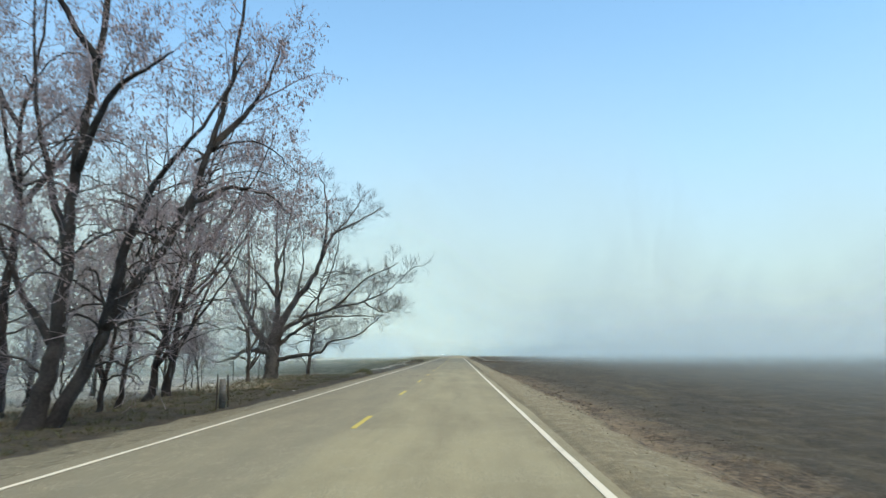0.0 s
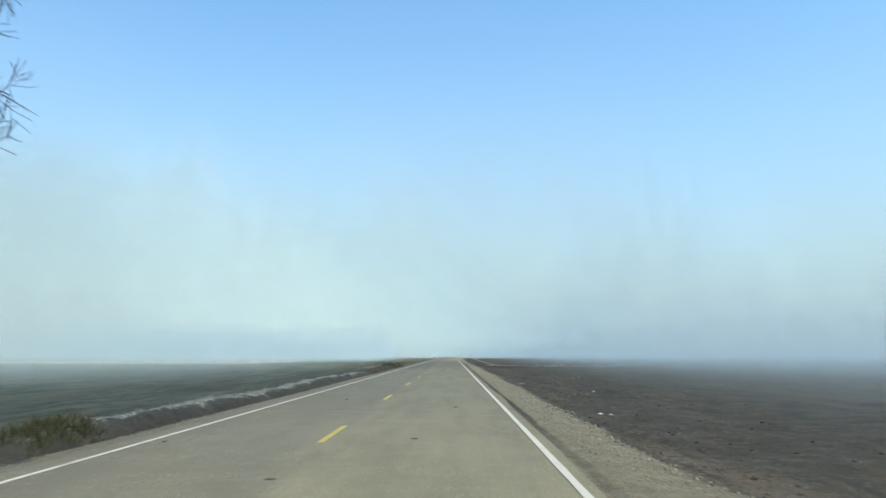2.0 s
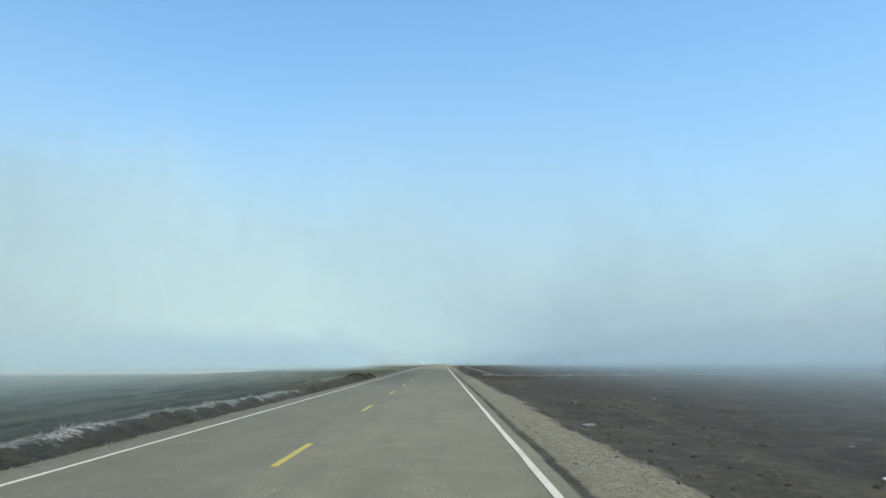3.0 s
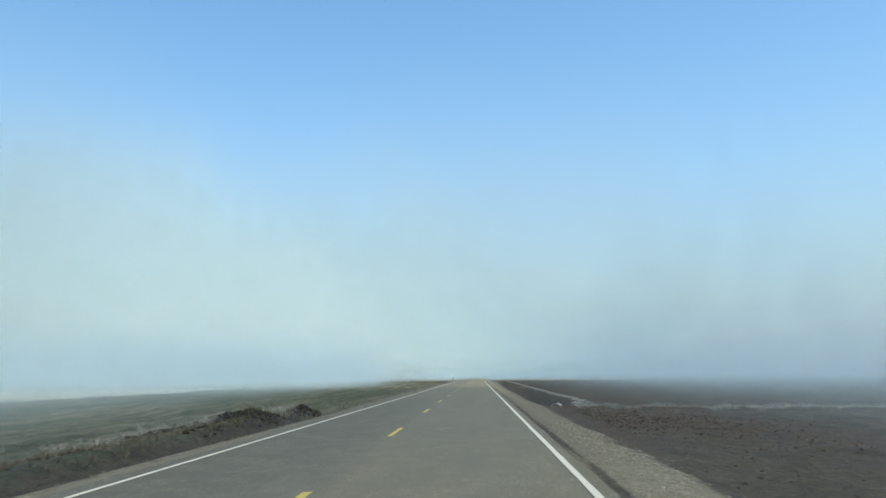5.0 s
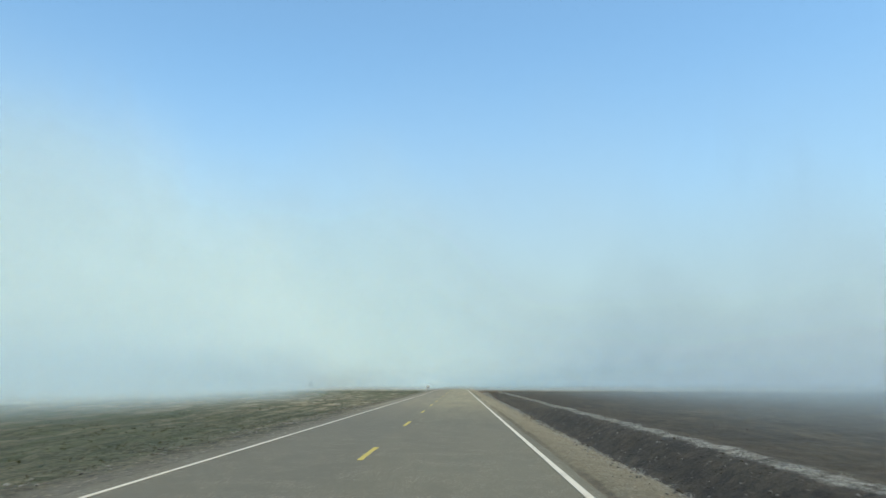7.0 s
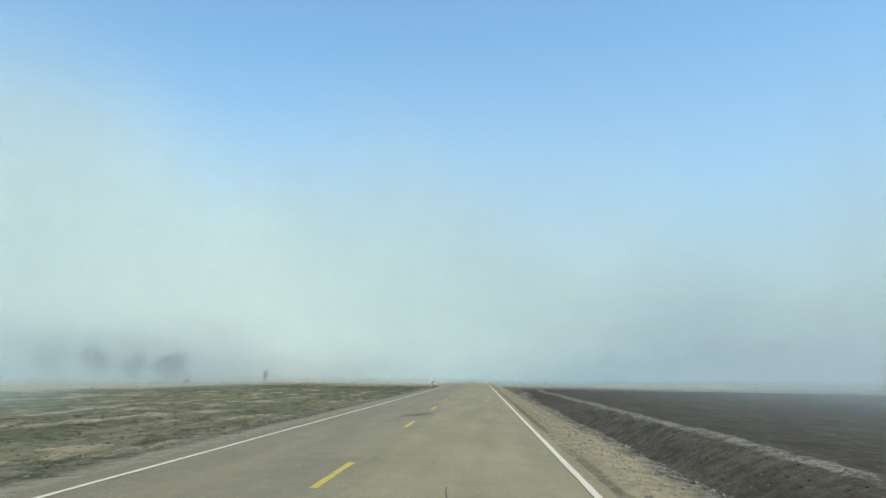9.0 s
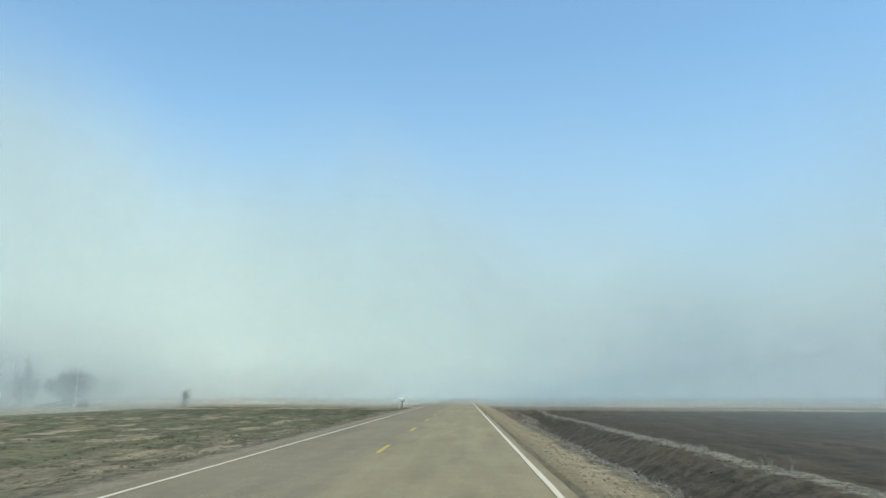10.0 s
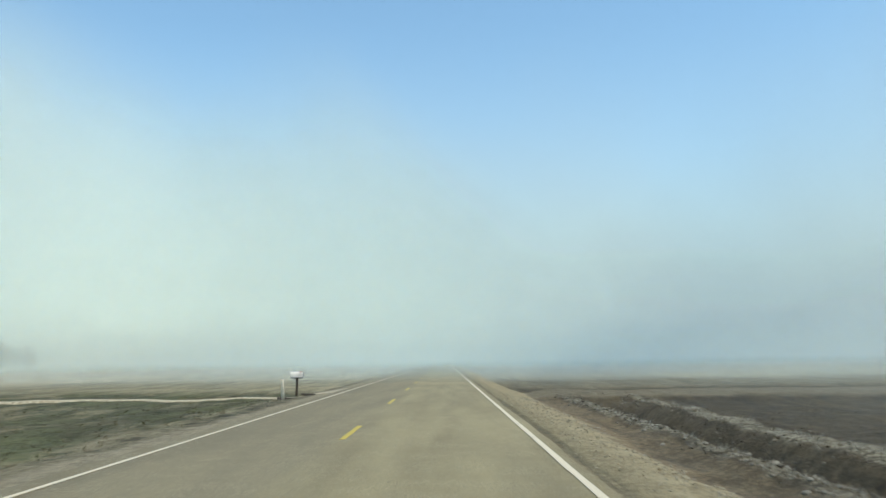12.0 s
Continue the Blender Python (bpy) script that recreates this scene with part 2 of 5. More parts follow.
    left = mix(t, both(ditch, step(t, yw, 140, 165, 1.0, 0.0)), left, litter)
    heap = both(both(step(t, yw, 134, 139), step(t, yw, 149, 154, 1.0, 0.0)), both(step(t, xw, -8.8, -7.8), step(t, xw, -5.9, -5.3, 1.0, 0.0)))
    left = mix(t, both(heap, 0.95), left, two((0.007, 0.007, 0.005), (0.035, 0.032, 0.022)))
    ridge = both(both(step(t, xw, -6.8, -6.5), step(t, xw, -6.2, -6.0, 1.0, 0.0)), both(step(t, y, 44, 56), step(t, y, 108, 120, 1.0, 0.0)))
    left = mix(t, both(ridge, step(t, fine, 0.4, 0.6)), left, frost)
    band = both(both(step(t, xw, -6.3, -5.6), step(t, y, 150, 165)), step(t, mid, 0.36, 0.56))
    left = mix(t, both(band, step(t, y, 195, 225, 0.25, 0.6)), left, straw)
    left = mix(t, both(both(step(t, calc(t, "ADD", x, calc(t, "MULTIPLY", wob, 0.55)), -5.6, -4.5, 0.0, 0.75), step(t, y, 146, 160)), step(t, tone, 0.4, 0.58, 1.0, 0.3)), left, litter)
    left = mix(t, step(t, calc(t, "ADD", x, calc(t, "MULTIPLY", wob, 0.55)), calc(t, "SUBTRACT", -4.45, step(t, y, 0, 15, 1.3, 0.0)), calc(t, "SUBTRACT", -4.0, step(t, y, 0, 15, 1.0, 0.0))), left, dirt)
    # right: gravel shoulder, ploughed field, and from the crossing bank on a ditch between two rough rims
    inner = calc(t, "ADD", 5.3, calc(t, "ADD", step(t, y, 175, 265, 0.0, 0.55), step(t, y, 285, 313, 0.0, 1.65)))
    outer = calc(t, "ADD", 9.0, calc(t, "ADD", step(t, y, 170, 290, 0.0, 0.8), step(t, y, 315, 338, 0.0, 0.6)))
    right = mix(t, both(step(t, yw, 40, 60, 1.0, 0.0), step(t, calc(t, "ADD", xw, calc(t, "MULTIPLY", furrow, 3.0)), 7.6, 9.6, 1.0, 0.0)), soil, chaff)
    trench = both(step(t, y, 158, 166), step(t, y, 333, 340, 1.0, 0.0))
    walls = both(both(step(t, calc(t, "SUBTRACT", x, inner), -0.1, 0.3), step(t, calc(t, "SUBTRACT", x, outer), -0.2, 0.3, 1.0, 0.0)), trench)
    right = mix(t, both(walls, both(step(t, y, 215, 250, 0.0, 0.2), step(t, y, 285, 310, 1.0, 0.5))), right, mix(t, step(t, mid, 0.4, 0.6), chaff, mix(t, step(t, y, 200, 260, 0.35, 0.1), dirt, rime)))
    # shade inside the ditch put into the colour: walls and bottom darkened
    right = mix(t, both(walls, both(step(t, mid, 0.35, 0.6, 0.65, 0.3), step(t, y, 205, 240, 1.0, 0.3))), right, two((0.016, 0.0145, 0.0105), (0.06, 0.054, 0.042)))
    off = calc(t, "ABSOLUTE", calc(t, "SUBTRACT", calc(t, "ADD", x, calc(t, "MULTIPLY", wob, 0.4)), calc(t, "ADD", outer, 0.25)))
    crest = mix(t, step(t, y, 215, 245), rime, mix(t, 0.5, straw, rime))
    right = mix(t, both(both(step(t, off, 0.12, 0.4, 1.0, 0.0), trench), step(t, tone, 0.42, 0.54)), right, crest)
    near_rim = calc(t, "ABSOLUTE", calc(t, "SUBTRACT", calc(t, "ADD", x, calc(t, "MULTIPLY", wob, 0.7)), inner))
    right = mix(t, both(both(step(t, near_rim, 0.15, 0.5, 0.8, 0.0), trench), step(t, tone, 0.44, 0.56)), right, crest)
    cross = calc(t, "ABSOLUTE", calc(t, "ADD", calc(t, "ADD", y, -158.6), calc(t, "ADD", calc(t, "MULTIPLY", x, 0.09), calc(t, "MULTIPLY", wob, 0.4))))
    right = mix(t, both(both(step(t, cross, 0.3, 0.7, 1.0, 0.0), step(t, xw, 6.3, 7.4)), step(t, tone, 0.42, 0.56)), right, rime)
    ya = calc(t, "ADD", y, calc(t, "MULTIPLY", wob, 0.6))
    right = mix(t, both(step(t, ya, 336.2, 337.2), step(t, ya, 342.0, 343.0, 1.0, 0.0)), right, mix(t, step(t, x, 24, 40), mix(t, 0.5, dirt, soil), straw))
    # likewise on this side: lost light under the fog added as paler colour
    right = mix(t, step(t, yw, 346, 356), right, mix(t, step(t, y, 365, 385, 0.4, 0.6), soil, mix(t, step(t, y, 365, 385), straw, frost_lift)))
    verge = both(step(t, yw, 128, 142), step(t, yw, 160, 170, 1.0, 0.0))
    right = mix(t, both(verge, step(t, xw, 18, 12)), right, mix(t, step(t, mid, 0.42, 0.56), two((0.02, 0.0165, 0.01), (0.105, 0.084, 0.053)), mix(t, 0.35, litter, (0.075, 0.04, 0.02))))
    swale = both(both(step(t, y, 280, 305), step(t, y, 333, 340, 1.0, 0.0)), step(t, calc(t, "SUBTRACT", x, inner), -0.6, -0.2, 1.0, 0.0))
    right = mix(t, both(swale, 0.8), right, mix(t, 0.35, chaff, tan))
    edge = calc(t, "ADD", 5.55, both(step(t, y, 285, 313, 0.0, 0.35), 1.0))
    edge = calc(t, "SUBTRACT", edge, both(trench, 0.2))
    gravel = mix(t, both(both(step(t, yw, 122, 140), step(t, yw, 165, 200, 1.0, 0.0)), step(t, mid, 0.35, 0.6, 0.35, 0.75)), gravel, two((0.05, 0.047, 0.034), (0.15, 0.135, 0.09)))
    gravel = mix(t, both(both(step(t, calc(t, "ADD", x, calc(t, "MULTIPLY", wob, 0.5)), 4.2, 5.0, 0.6, 0.12), step(t, y, 225, 255)), step(t, mid, 0.36, 0.56, 0.4, 1.0)), gravel, two((0.085, 0.076, 0.04), (0.19, 0.168, 0.095)))
    right = mix(t, step(t, calc(t, "SUBTRACT", calc(t, "ADD", x, calc(t, "MULTIPLY", wob, 0.75)), edge), -0.2, 0.3, 1.0, 0.0), right, gravel)
    right = mix(t, both(step(t, calc(t, "ABSOLUTE", calc(t, "SUBTRACT", calc(t, "ADD", x, calc(t, "MULTIPLY", wob, 0.12)), 4.13)), 0.04, 0.13, 0.85, 0.0), both(step(t, furrow, 0.36, 0.5), calc(t, "ADD", 0.3, both(step(t, y, 40, 60), step(t, y, 140, 170, 0.7, 0.25))))), right, litter)
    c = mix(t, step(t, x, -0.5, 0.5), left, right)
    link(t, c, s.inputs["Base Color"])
    s.inputs["Roughness"].default_value = 0.95
    relief(t, s, calc(t, "ADD", tone, calc(t, "MULTIPLY", pebble.outputs["Distance"], -0.25)), 1.0, 0.07)
    return m


def line_material(name, colour, worn):
    m, t, s, _ = material(name)
    p = place(t)
    f = step(t, calc(t, "ADD", calc(t, "MULTIPLY", grain(t, p, 60, 5, 0.7), 0.6), calc(t, "MULTIPLY", grain(t, p, 1.2, 3), 0.4)), 0.36, 0.46, worn, 0.0)
    link(t, mix(t, f, colour, (0.2, 0.19, 0.15)), s.inputs["Base Color"])
    s.inputs["Roughness"].default_value = 0.7
    return m


def scatter(t, a, tint):
    """Fog of the density a, which scatters light alike to all sides."""
    face = node(t, "ShaderNodeNewGeometry").outputs["Normal"]

    def leaning(z):
        tilt = node(t, "ShaderNodeVectorMath", {"operation": "MULTIPLY_ADD"}, i0=face, i1=(0.45, 0.45, 0.45), i2=(0, 0, z)).outputs[0]
        return node(t, "ShaderNodeVectorMath", {"operation": "NORMALIZE"}, i0=tilt).outputs[0]

    body = node(t, "ShaderNodeAddShader", None, i0=node(t, "ShaderNodeBsdfDiffuse", None, Color=tint, Normal=leaning(0.9)).outputs[0],
                i1=node(t, "ShaderNodeBsdfTranslucent", None, Color=tint, Normal=leaning(-0.9)).outputs[0]).outputs[0]
    out = node(t, "ShaderNodeMixShader", None, i0=a, i1=node(t, "ShaderNodeBsdfTransparent").outputs[0], i2=body).outputs[0]
    link(t, out, node(t, "ShaderNodeOutputMaterial").inputs[0])


def fog_material(name, side, dense, tall, pale, grey):
    """Thin fog: lets most of the light through and scatters the rest alike to all sides. The low layers lie over the fields
    and fray out a few metres up; the tall ones behind them stand higher to the left and farther on."""
    m = bpy.data.materials.new(name)
    m.use_nodes = True
    t = m.node_tree
    t.nodes.clear()
    p = place(t)
    x, y, z = node(t, "ShaderNodeSeparateXYZ", None, i0=p).outputs
    across = calc(t, "DIVIDE", x, side)
    if tall:
        # where along the stretch the bank grows: it towers up on both sides of the farm, with a clear gap between
        grow = calc(t, "SUBTRACT", y, calc(t, "MULTIPLY", calc(t, "ABSOLUTE", x), 1.7))
        left, right = step(t, grow, 20, 270, 0.5, 0.7), calc(t, "MULTIPLY", step(t, grow, 110, 290, 0.22, 0.9), step(t, y, 470, 570, 1.0, 0.25))
        top = node(t, "ShaderNodeMix", {"data_type": "FLOAT"}, i0=step(t, across, -0.3, 0.32), i2=left, i3=0.26).outputs[0]
        top = node(t, "ShaderNodeMix", {"data_type": "FLOAT"}, i0=step(t, across, 0.3, 0.98), i2=top, i3=right).outputs[0]
        puff = grain(t, node(t, "ShaderNodeMapping", None, Vector=p, Scale=(1, 1, 0.7)).outputs[0], 2.0 / side, 2.0, 0.45)
        share = calc(t, "DIVIDE", z, calc(t, "MULTIPLY", calc(t, "MULTIPLY", top, side), calc(t, "ADD", 0.3, calc(t, "MULTIPLY", puff, 1.4))))
        soft = step(t, across, 0.0, 0.5, 0.0, 0.35)
        fray = calc(t, "DIVIDE", calc(t, "SUBTRACT", share, calc(t, "SUBTRACT", 0.5, soft)), calc(t, "ADD", 0.5, calc(t, "MULTIPLY", soft, 2.0)))
        a = calc(t, "MULTIPLY", step(t, fray, 0.0, 1.0, 1.0, 0.0), step(t, z, -0.6, 0.6, 0.8, 1.0))
        a = calc(t, "MULTIPLY", a, step(t, across, 0.2, 0.9, 1.0, 0.75))
    else:
        puff = grain(t, node(t, "ShaderNodeMapping", None, Vector=p, Scale=(1, 1, 3.0)).outputs[0], 0.07, 3.0, 0.5)
        share = calc(t, "DIVIDE", z, calc(t, "MULTIPLY", 1.2 + 0.2 * side, calc(t, "ADD", 0.5, puff)))
        end = step(t, y, 344, 356, 0.0, 0.9)
        a = calc(t, "MULTIPLY", step(t, share, 0.1, 0.9, 1.0, 0.0), calc(t, "MAXIMUM", end, step(t, z, -0.5, 0.9, 0.25, 1.0)))
        # the layer lies thickest over the middle of the stretch and thins out over the field beside the ditch
        thin = calc(t, "MAXIMUM", end, calc(t, "MAXIMUM", step(t, y, 200, 270, 1.0, 0.45), step(t, x, 0, -20, 0.0, 0.85)))
        a = calc(t, "MULTIPLY", a, calc(t, "MULTIPLY", step(t, y, 20, 110, 0.6, 1.0), thin))
    a = calc(t, "ADD", calc(t, "MULTIPLY", a, dense), 0.001)
    # tint dimmed over the first stretch, where the fog is less lit
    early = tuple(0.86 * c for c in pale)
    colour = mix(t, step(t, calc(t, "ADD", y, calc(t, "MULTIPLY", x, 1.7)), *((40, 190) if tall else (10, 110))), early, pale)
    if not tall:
        # dimmer round the farm, brighter beyond the end: light put into the tint
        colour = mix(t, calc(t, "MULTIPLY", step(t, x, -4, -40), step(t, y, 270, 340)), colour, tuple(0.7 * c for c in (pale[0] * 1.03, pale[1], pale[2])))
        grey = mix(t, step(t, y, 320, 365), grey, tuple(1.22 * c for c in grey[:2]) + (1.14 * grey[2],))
    # brighter left, duller right: the fall of light put into the tint
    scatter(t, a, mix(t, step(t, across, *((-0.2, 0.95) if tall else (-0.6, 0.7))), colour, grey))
    return m


def drift_material(name, tint, inner, outer, dense):
    """A low drift that frays out at both ends and at the top; it begins at x = inner and is full at x = outer."""
    m = bpy.data.materials.new(name)
    m.use_nodes = True
    t = m.node_tree
    t.nodes.clear()
    p = place(t)
    x, y, z = node(t, "ShaderNodeSeparateXYZ", None, i0=p).outputs
    puff = grain(t, node(t, "ShaderNodeMapping", None, Vector=p, Scale=(1, 1, 3.0)).outputs[0], 0.07, 3.0, 0.5)
    tall = (9.0, 12.0) if outer == -13 else (5.0, 9.0) if inner < 0 else (2.0, 5.0)
    a = calc(t, "MULTIPLY", step(t, calc(t, "DIVIDE", z, calc(t, "ADD", tall[0], calc(t, "MULTIPLY", puff, tall[1]))), 0.1, 1.0, 1.0, 0.0), step(t, z, -0.5, 1.0, 0.1, 1.0))
    a = calc(t, "MULTIPLY", a, calc(t, "MULTIPLY", step(t, x, inner, outer), step(t, calc(t, "ABSOLUTE", x), 90, 140, 1.0, 0.0)))
    if outer == -13:
        a = calc(t, "MULTIPLY", a, calc(t, "MULTIPLY", step(t, y, -50, -20), step(t, y, 40, 58, 1.0, 0.0)))
    colour = node(t, "ShaderNodeRGB")
    colour.outputs[0].default_value = (*tint, 1)
    scatter(t, calc(t, "ADD", calc(t, "MULTIPLY", a, dense), 0.001), colour.outputs[0])
    return m


ASPHALT, EARTH = asphalt_material(), ground_material()
WHITE_LINE = line_material("white_line_paint", (0.62, 0.575, 0.45), 0.65)
YELLOW_LINE = line_material("yellow_line_paint", (0.47, 0.365, 0.06), 0.85)
BARK = mottled("bark", (0.009, 0.0083, 0.0083), (0.04, 0.036, 0.035), 14, 0.95, 0.9, 0.03)
GREY_BARK = mottled("grey_bark", (0.022, 0.021, 0.02), (0.095, 0.088, 0.082), 11, 0.95, 1.0, 0.04)
TWIG = mottled("twig_bark", (0.145, 0.124, 0.137), (0.37, 0.318, 0.345), 8, 0.95, 0.3, 0.01)
DARK_TWIG = mottled("dark_twig_bark", (0.045, 0.04, 0.043), (0.135, 0.118, 0.125), 8, 0.95, 0.3, 0.01)
DEAD_LEAF = mottled("dead_leaf", (0.115, 0.092, 0.095), (0.35, 0.28, 0.29), 6, 0.85, 0.2, 0.01, islands=0.7)


# ---- building helpers ----
class Shape:
    """Vertices and faces of one mesh."""

    def __init__(self):
        self.v, self.f = [], []

    def tube(self, pts, radii, sides=6, cap=True):
        n0 = len(self.v)
        side = Vector((1, 0, 0))
        for i, (p, r) in enumerate(zip(pts, radii)):
            d = (pts[min(i + 1, len(pts) - 1)] - pts[max(i - 1, 0)]).normalized()
            u = d.cross(side)
            if u.length < 0.1:
                u = d.cross(Vector((0, 1, 0)))
            u.normalize()
            w = d.cross(u)
            side = u.cross(d)
            for k in range(sides):
                a = 2 * math.pi * k / sides
                self.v.append(tuple(p + (u * math.cos(a) + w * math.sin(a)) * r))
        for i in range(len(pts) - 1):
            a, b = n0 + i * sides, n0 + (i + 1) * sides
            for k in range(sides):
                j = (k + 1) % sides
                self.f.append((a + k, a + j, b + j, b + k))
        if cap:
            e = n0 + (len(pts) - 1) * sides
            self.f.append(tuple(e + k for k in range(sides)))
            self.f.append(tuple(n0 + k for k in reversed(range(sides))))

    def box(self, m, sx, sy, sz):
        n0 = len(self.v)
        for dz in (0, 1):
            for dx, dy in ((-1, -1), (1, -1), (1, 1), (-1, 1)):
                self.v.append(tuple(m @ Vector((dx * sx / 2, dy * sy / 2, dz * sz))))
        for q in ((3, 2, 1, 0), (4, 5, 6, 7), (0, 1, 5, 4), (1, 2, 6, 5), (2, 3, 7, 6), (3, 0, 4, 7)):
            self.f.append(tuple(n0 + k for k in q))

    def poly(self, *pts):
        n0 = len(self.v)
        self.v += [tuple(p) for p in pts]
        self.f.append(tuple(range(n0, n0 + len(pts))))


def part(name, shape, mat, parent=None, label="", smooth=True):
    """Links a shape as one mesh object, under a thing or part where one is given."""
    me = bpy.data.meshes.new(name)
    me.from_pydata(shape.v, [], shape.f)
    me.materials.append(mat)
    me.polygons.foreach_set("use_smooth", [smooth] * len(me.polygons))
    ob = new(name, me)
    if parent:
        ob.parent = parent
    return tagged(ob, label)


def thing(name, at, label, category, group=""):
    ob = new(name)
    ob.matrix_world = at
    return tagged(ob, label, category, group)


# ---- ground, road and lines ----
def ease(v, a, b):
    v = min(max((v - a) / (b - a), 0.0), 1.0)
    return v * v * (3 - 2 * v)


def bump_at(x, y, size):
    return noise.noise(Vector((x / size, y / size, 3.7)))


def profile(x, pts):
    for (x0, z0), (x1, z1) in zip(pts, pts[1:]):
        if x <= x1:
            return z0 + (z1 - z0) * ease(x, x0, x1) if x > x0 else z0
    return pts[-1][1]


FIELD_R = [(3.9, -0.05), (4.1, -0.075), (4.4, -0.025), (5.2, -0.1), (6.2, -0.3), (12.0, -0.4)]
TREES_L = [(3.3, -0.03), (4.2, -0.08), (6.0, -0.3), (9.0, -0.22), (16.0, -0.35)]
RIDGE_L = [(3.4, -0.03), (4.2, -0.1), (5.0, -0.42), (5.4, -0.4), (6.2, -0.08), (7.2, -0.3), (16.0, -0.4)]
LAWN_L = [(3.4, -0.03), (4.4, -0.08), (6.0, -0.22), (16.0, -0.2)]


def rims(y):
    """Where the two rims of the ditch run."""
    return 5.3 + 0.55 * ease(y, 175, 265) + 1.65 * ease(y, 285, 313), 9.0 + 0.8 * ease(y, 170, 290) + 0.6 * ease(y, 315, 338)


def ditch_profile(y):
    a, b = rims(y)
    k = ease(y, 285, 312)
    return [(3.9, -0.05), (4.1, -0.075), (4.4, -0.025), (5.0, -0.09), (max(5.1, a - 0.9), -0.12 - 0.3 * k), (a, -0.16 - 0.1 * k), (a + 1.3, -1.15 + 0.15 * k),
            (a + 1.7 - 0.3 * k, -1.15 + 0.15 * k), (b, -0.32), (b + 0.5, -0.26), (b + 1.6, -0.42), (16, -0.45)]


def ground_z(x, y):
    if x > 0:
        k = ease(y, 160, 166) * (1 - ease(y, 333, 337))
        z = profile(x, FIELD_R) * (1 - k) + (profile(x, ditch_profile(y)) * k if k else 0)
        z += 0.14 * ease(x, 6.2, 7.5) * (1 - ease(abs(y - 158.6 + 0.09 * x), 0.2, 1.1))
        z += 0.3 * ease(y, 335, 338) * (1 - ease(y, 342, 346)) * ease(x, 5, 8)
        rough = ease(x, 4.4, 6.0) * (1 - 0.45 * k * (1 - ease(x, 10.5, 12)) * (1 - ease(y, 290, 310)))
    else:
        k, m = ease(y, 40, 54), ease(y, 146, 165)
        z = (profile(-x, TREES_L) * (1 - k) + profile(-x, RIDGE_L) * k) * (1 - m) + profile(-x, LAWN_L) * m
        rough = ease(-x, 3.9, 5.4)
        for mx, my, mr, mh in ((-7.1, 144.8, 1.7, 0.42), (-6.0, 151.0, 1.0, 0.22), (-7.4, 139.0, 1.9, 0.18)):
            d = math.hypot(x - mx, (y - my) * 0.6)
            z += mh * (1 - ease(d, 0, mr)) * (1 + 0.5 * bump_at(x, y, 0.5))
    if 3.1 > x > -3.1:
        return -0.06
    return z + rough * (0.1 * bump_at(x, y, 1.7) + 0.05 * bump_at(x, y, 0.45) + 0.12 * bump_at(x, y, 9))


def build_ground():
    xs = [-2600, -900, -350, -150, -80, -50, -35, -26]
    xs += [-20 + 0.5 * i for i in range(21)] + [-9.7 + 0.25 * i for i in range(27)] + [-1.0, 1.0, 3.2]
    xs += [3.6 + 0.25 * i for i in range(34)] + [12.5 + 0.75 * i for i in range(14)] + [26, 35, 50, 80, 150, 350, 900, 2600]
    ys = [-2600, -800, -250, -90, -45, -28] + [-22 + 0.5 * i for i in range(764)] + [362 + 2 * i for i in range(20)] + [420, 480, 600, 900, 1500, 2600]
    xs = sorted(xs)
    s = Shape()
    for y in ys:
        for x in xs:
            s.v.append((x, y, ground_z(x, y)))
    w = len(xs)
    for j in range(len(ys) - 1):
        for i in range(w - 1):
            a = j * w + i
            s.f.append((a, a + 1, a + w + 1, a + w))
    tagged(part("ground", s, EARTH), "ploughed soil, gravel shoulders and frosty grass beside the road", "ground", kind="structure")


def build_road():
    s = Shape()
    ys = [-300, -60] + [-40 + 2 * i for i in range(240)] + [460, 700, 1500, 2500]
    prof = [(-1.0, -0.2), (-1.0, 0.0), (-0.5, 0.004), (0.0, 0.008), (0.5, 0.004), (1.0, 0.0), (1.0, -0.2)]
    for y in ys:
        l, r = -3.42 - 0.12 * abs(bump_at(1, y, 1.3)) - 0.1 * bump_at(5, y, 7), 3.92 + 0.12 * abs(bump_at(9, y, 1.1)) + 0.08 * bump_at(3, y, 6)
        for u, z in prof:
            s.v.append(((l + r) / 2 + u * (r - l) / 2, y, z))
    w = len(prof)
    for j in range(len(ys) - 1):
        for i in range(w - 1):
            a = j * w + i
            s.f.append((a, a + 1, a + w + 1, a + w))
    tagged(part("road", s, ASPHALT, smooth=False), "sun-bleached two-lane asphalt country road with worn surface", "road", kind="structure")


def strip(x, y0, y1, wide, step_len):
    s = Shape()
    n = max(int((y1 - y0) / step_len), 2)
    for i in range(n + 1):
        y = y0 + (y1 - y0) * i / n
        a, b = 0.012 * bump_at(x, y, 0.6), 0.012 * bump_at(x + 5, y, 0.6)
        s.v += [(x - wide / 2 + a, y, 0.005), (x - wide / 2 + a, y, 0.013), (x + wide / 2 + b, y, 0.013), (x + wide / 2 + b, y, 0.005)]
    for i in range(n):
        for k in range(3):
            a = i * 4 + k
            s.f.append((a, a + 4, a + 5, a + 1))
    s.f += [(0, 1, 2, 3), (n * 4 + 3, n * 4 + 2, n * 4 + 1, n * 4)]
    return s


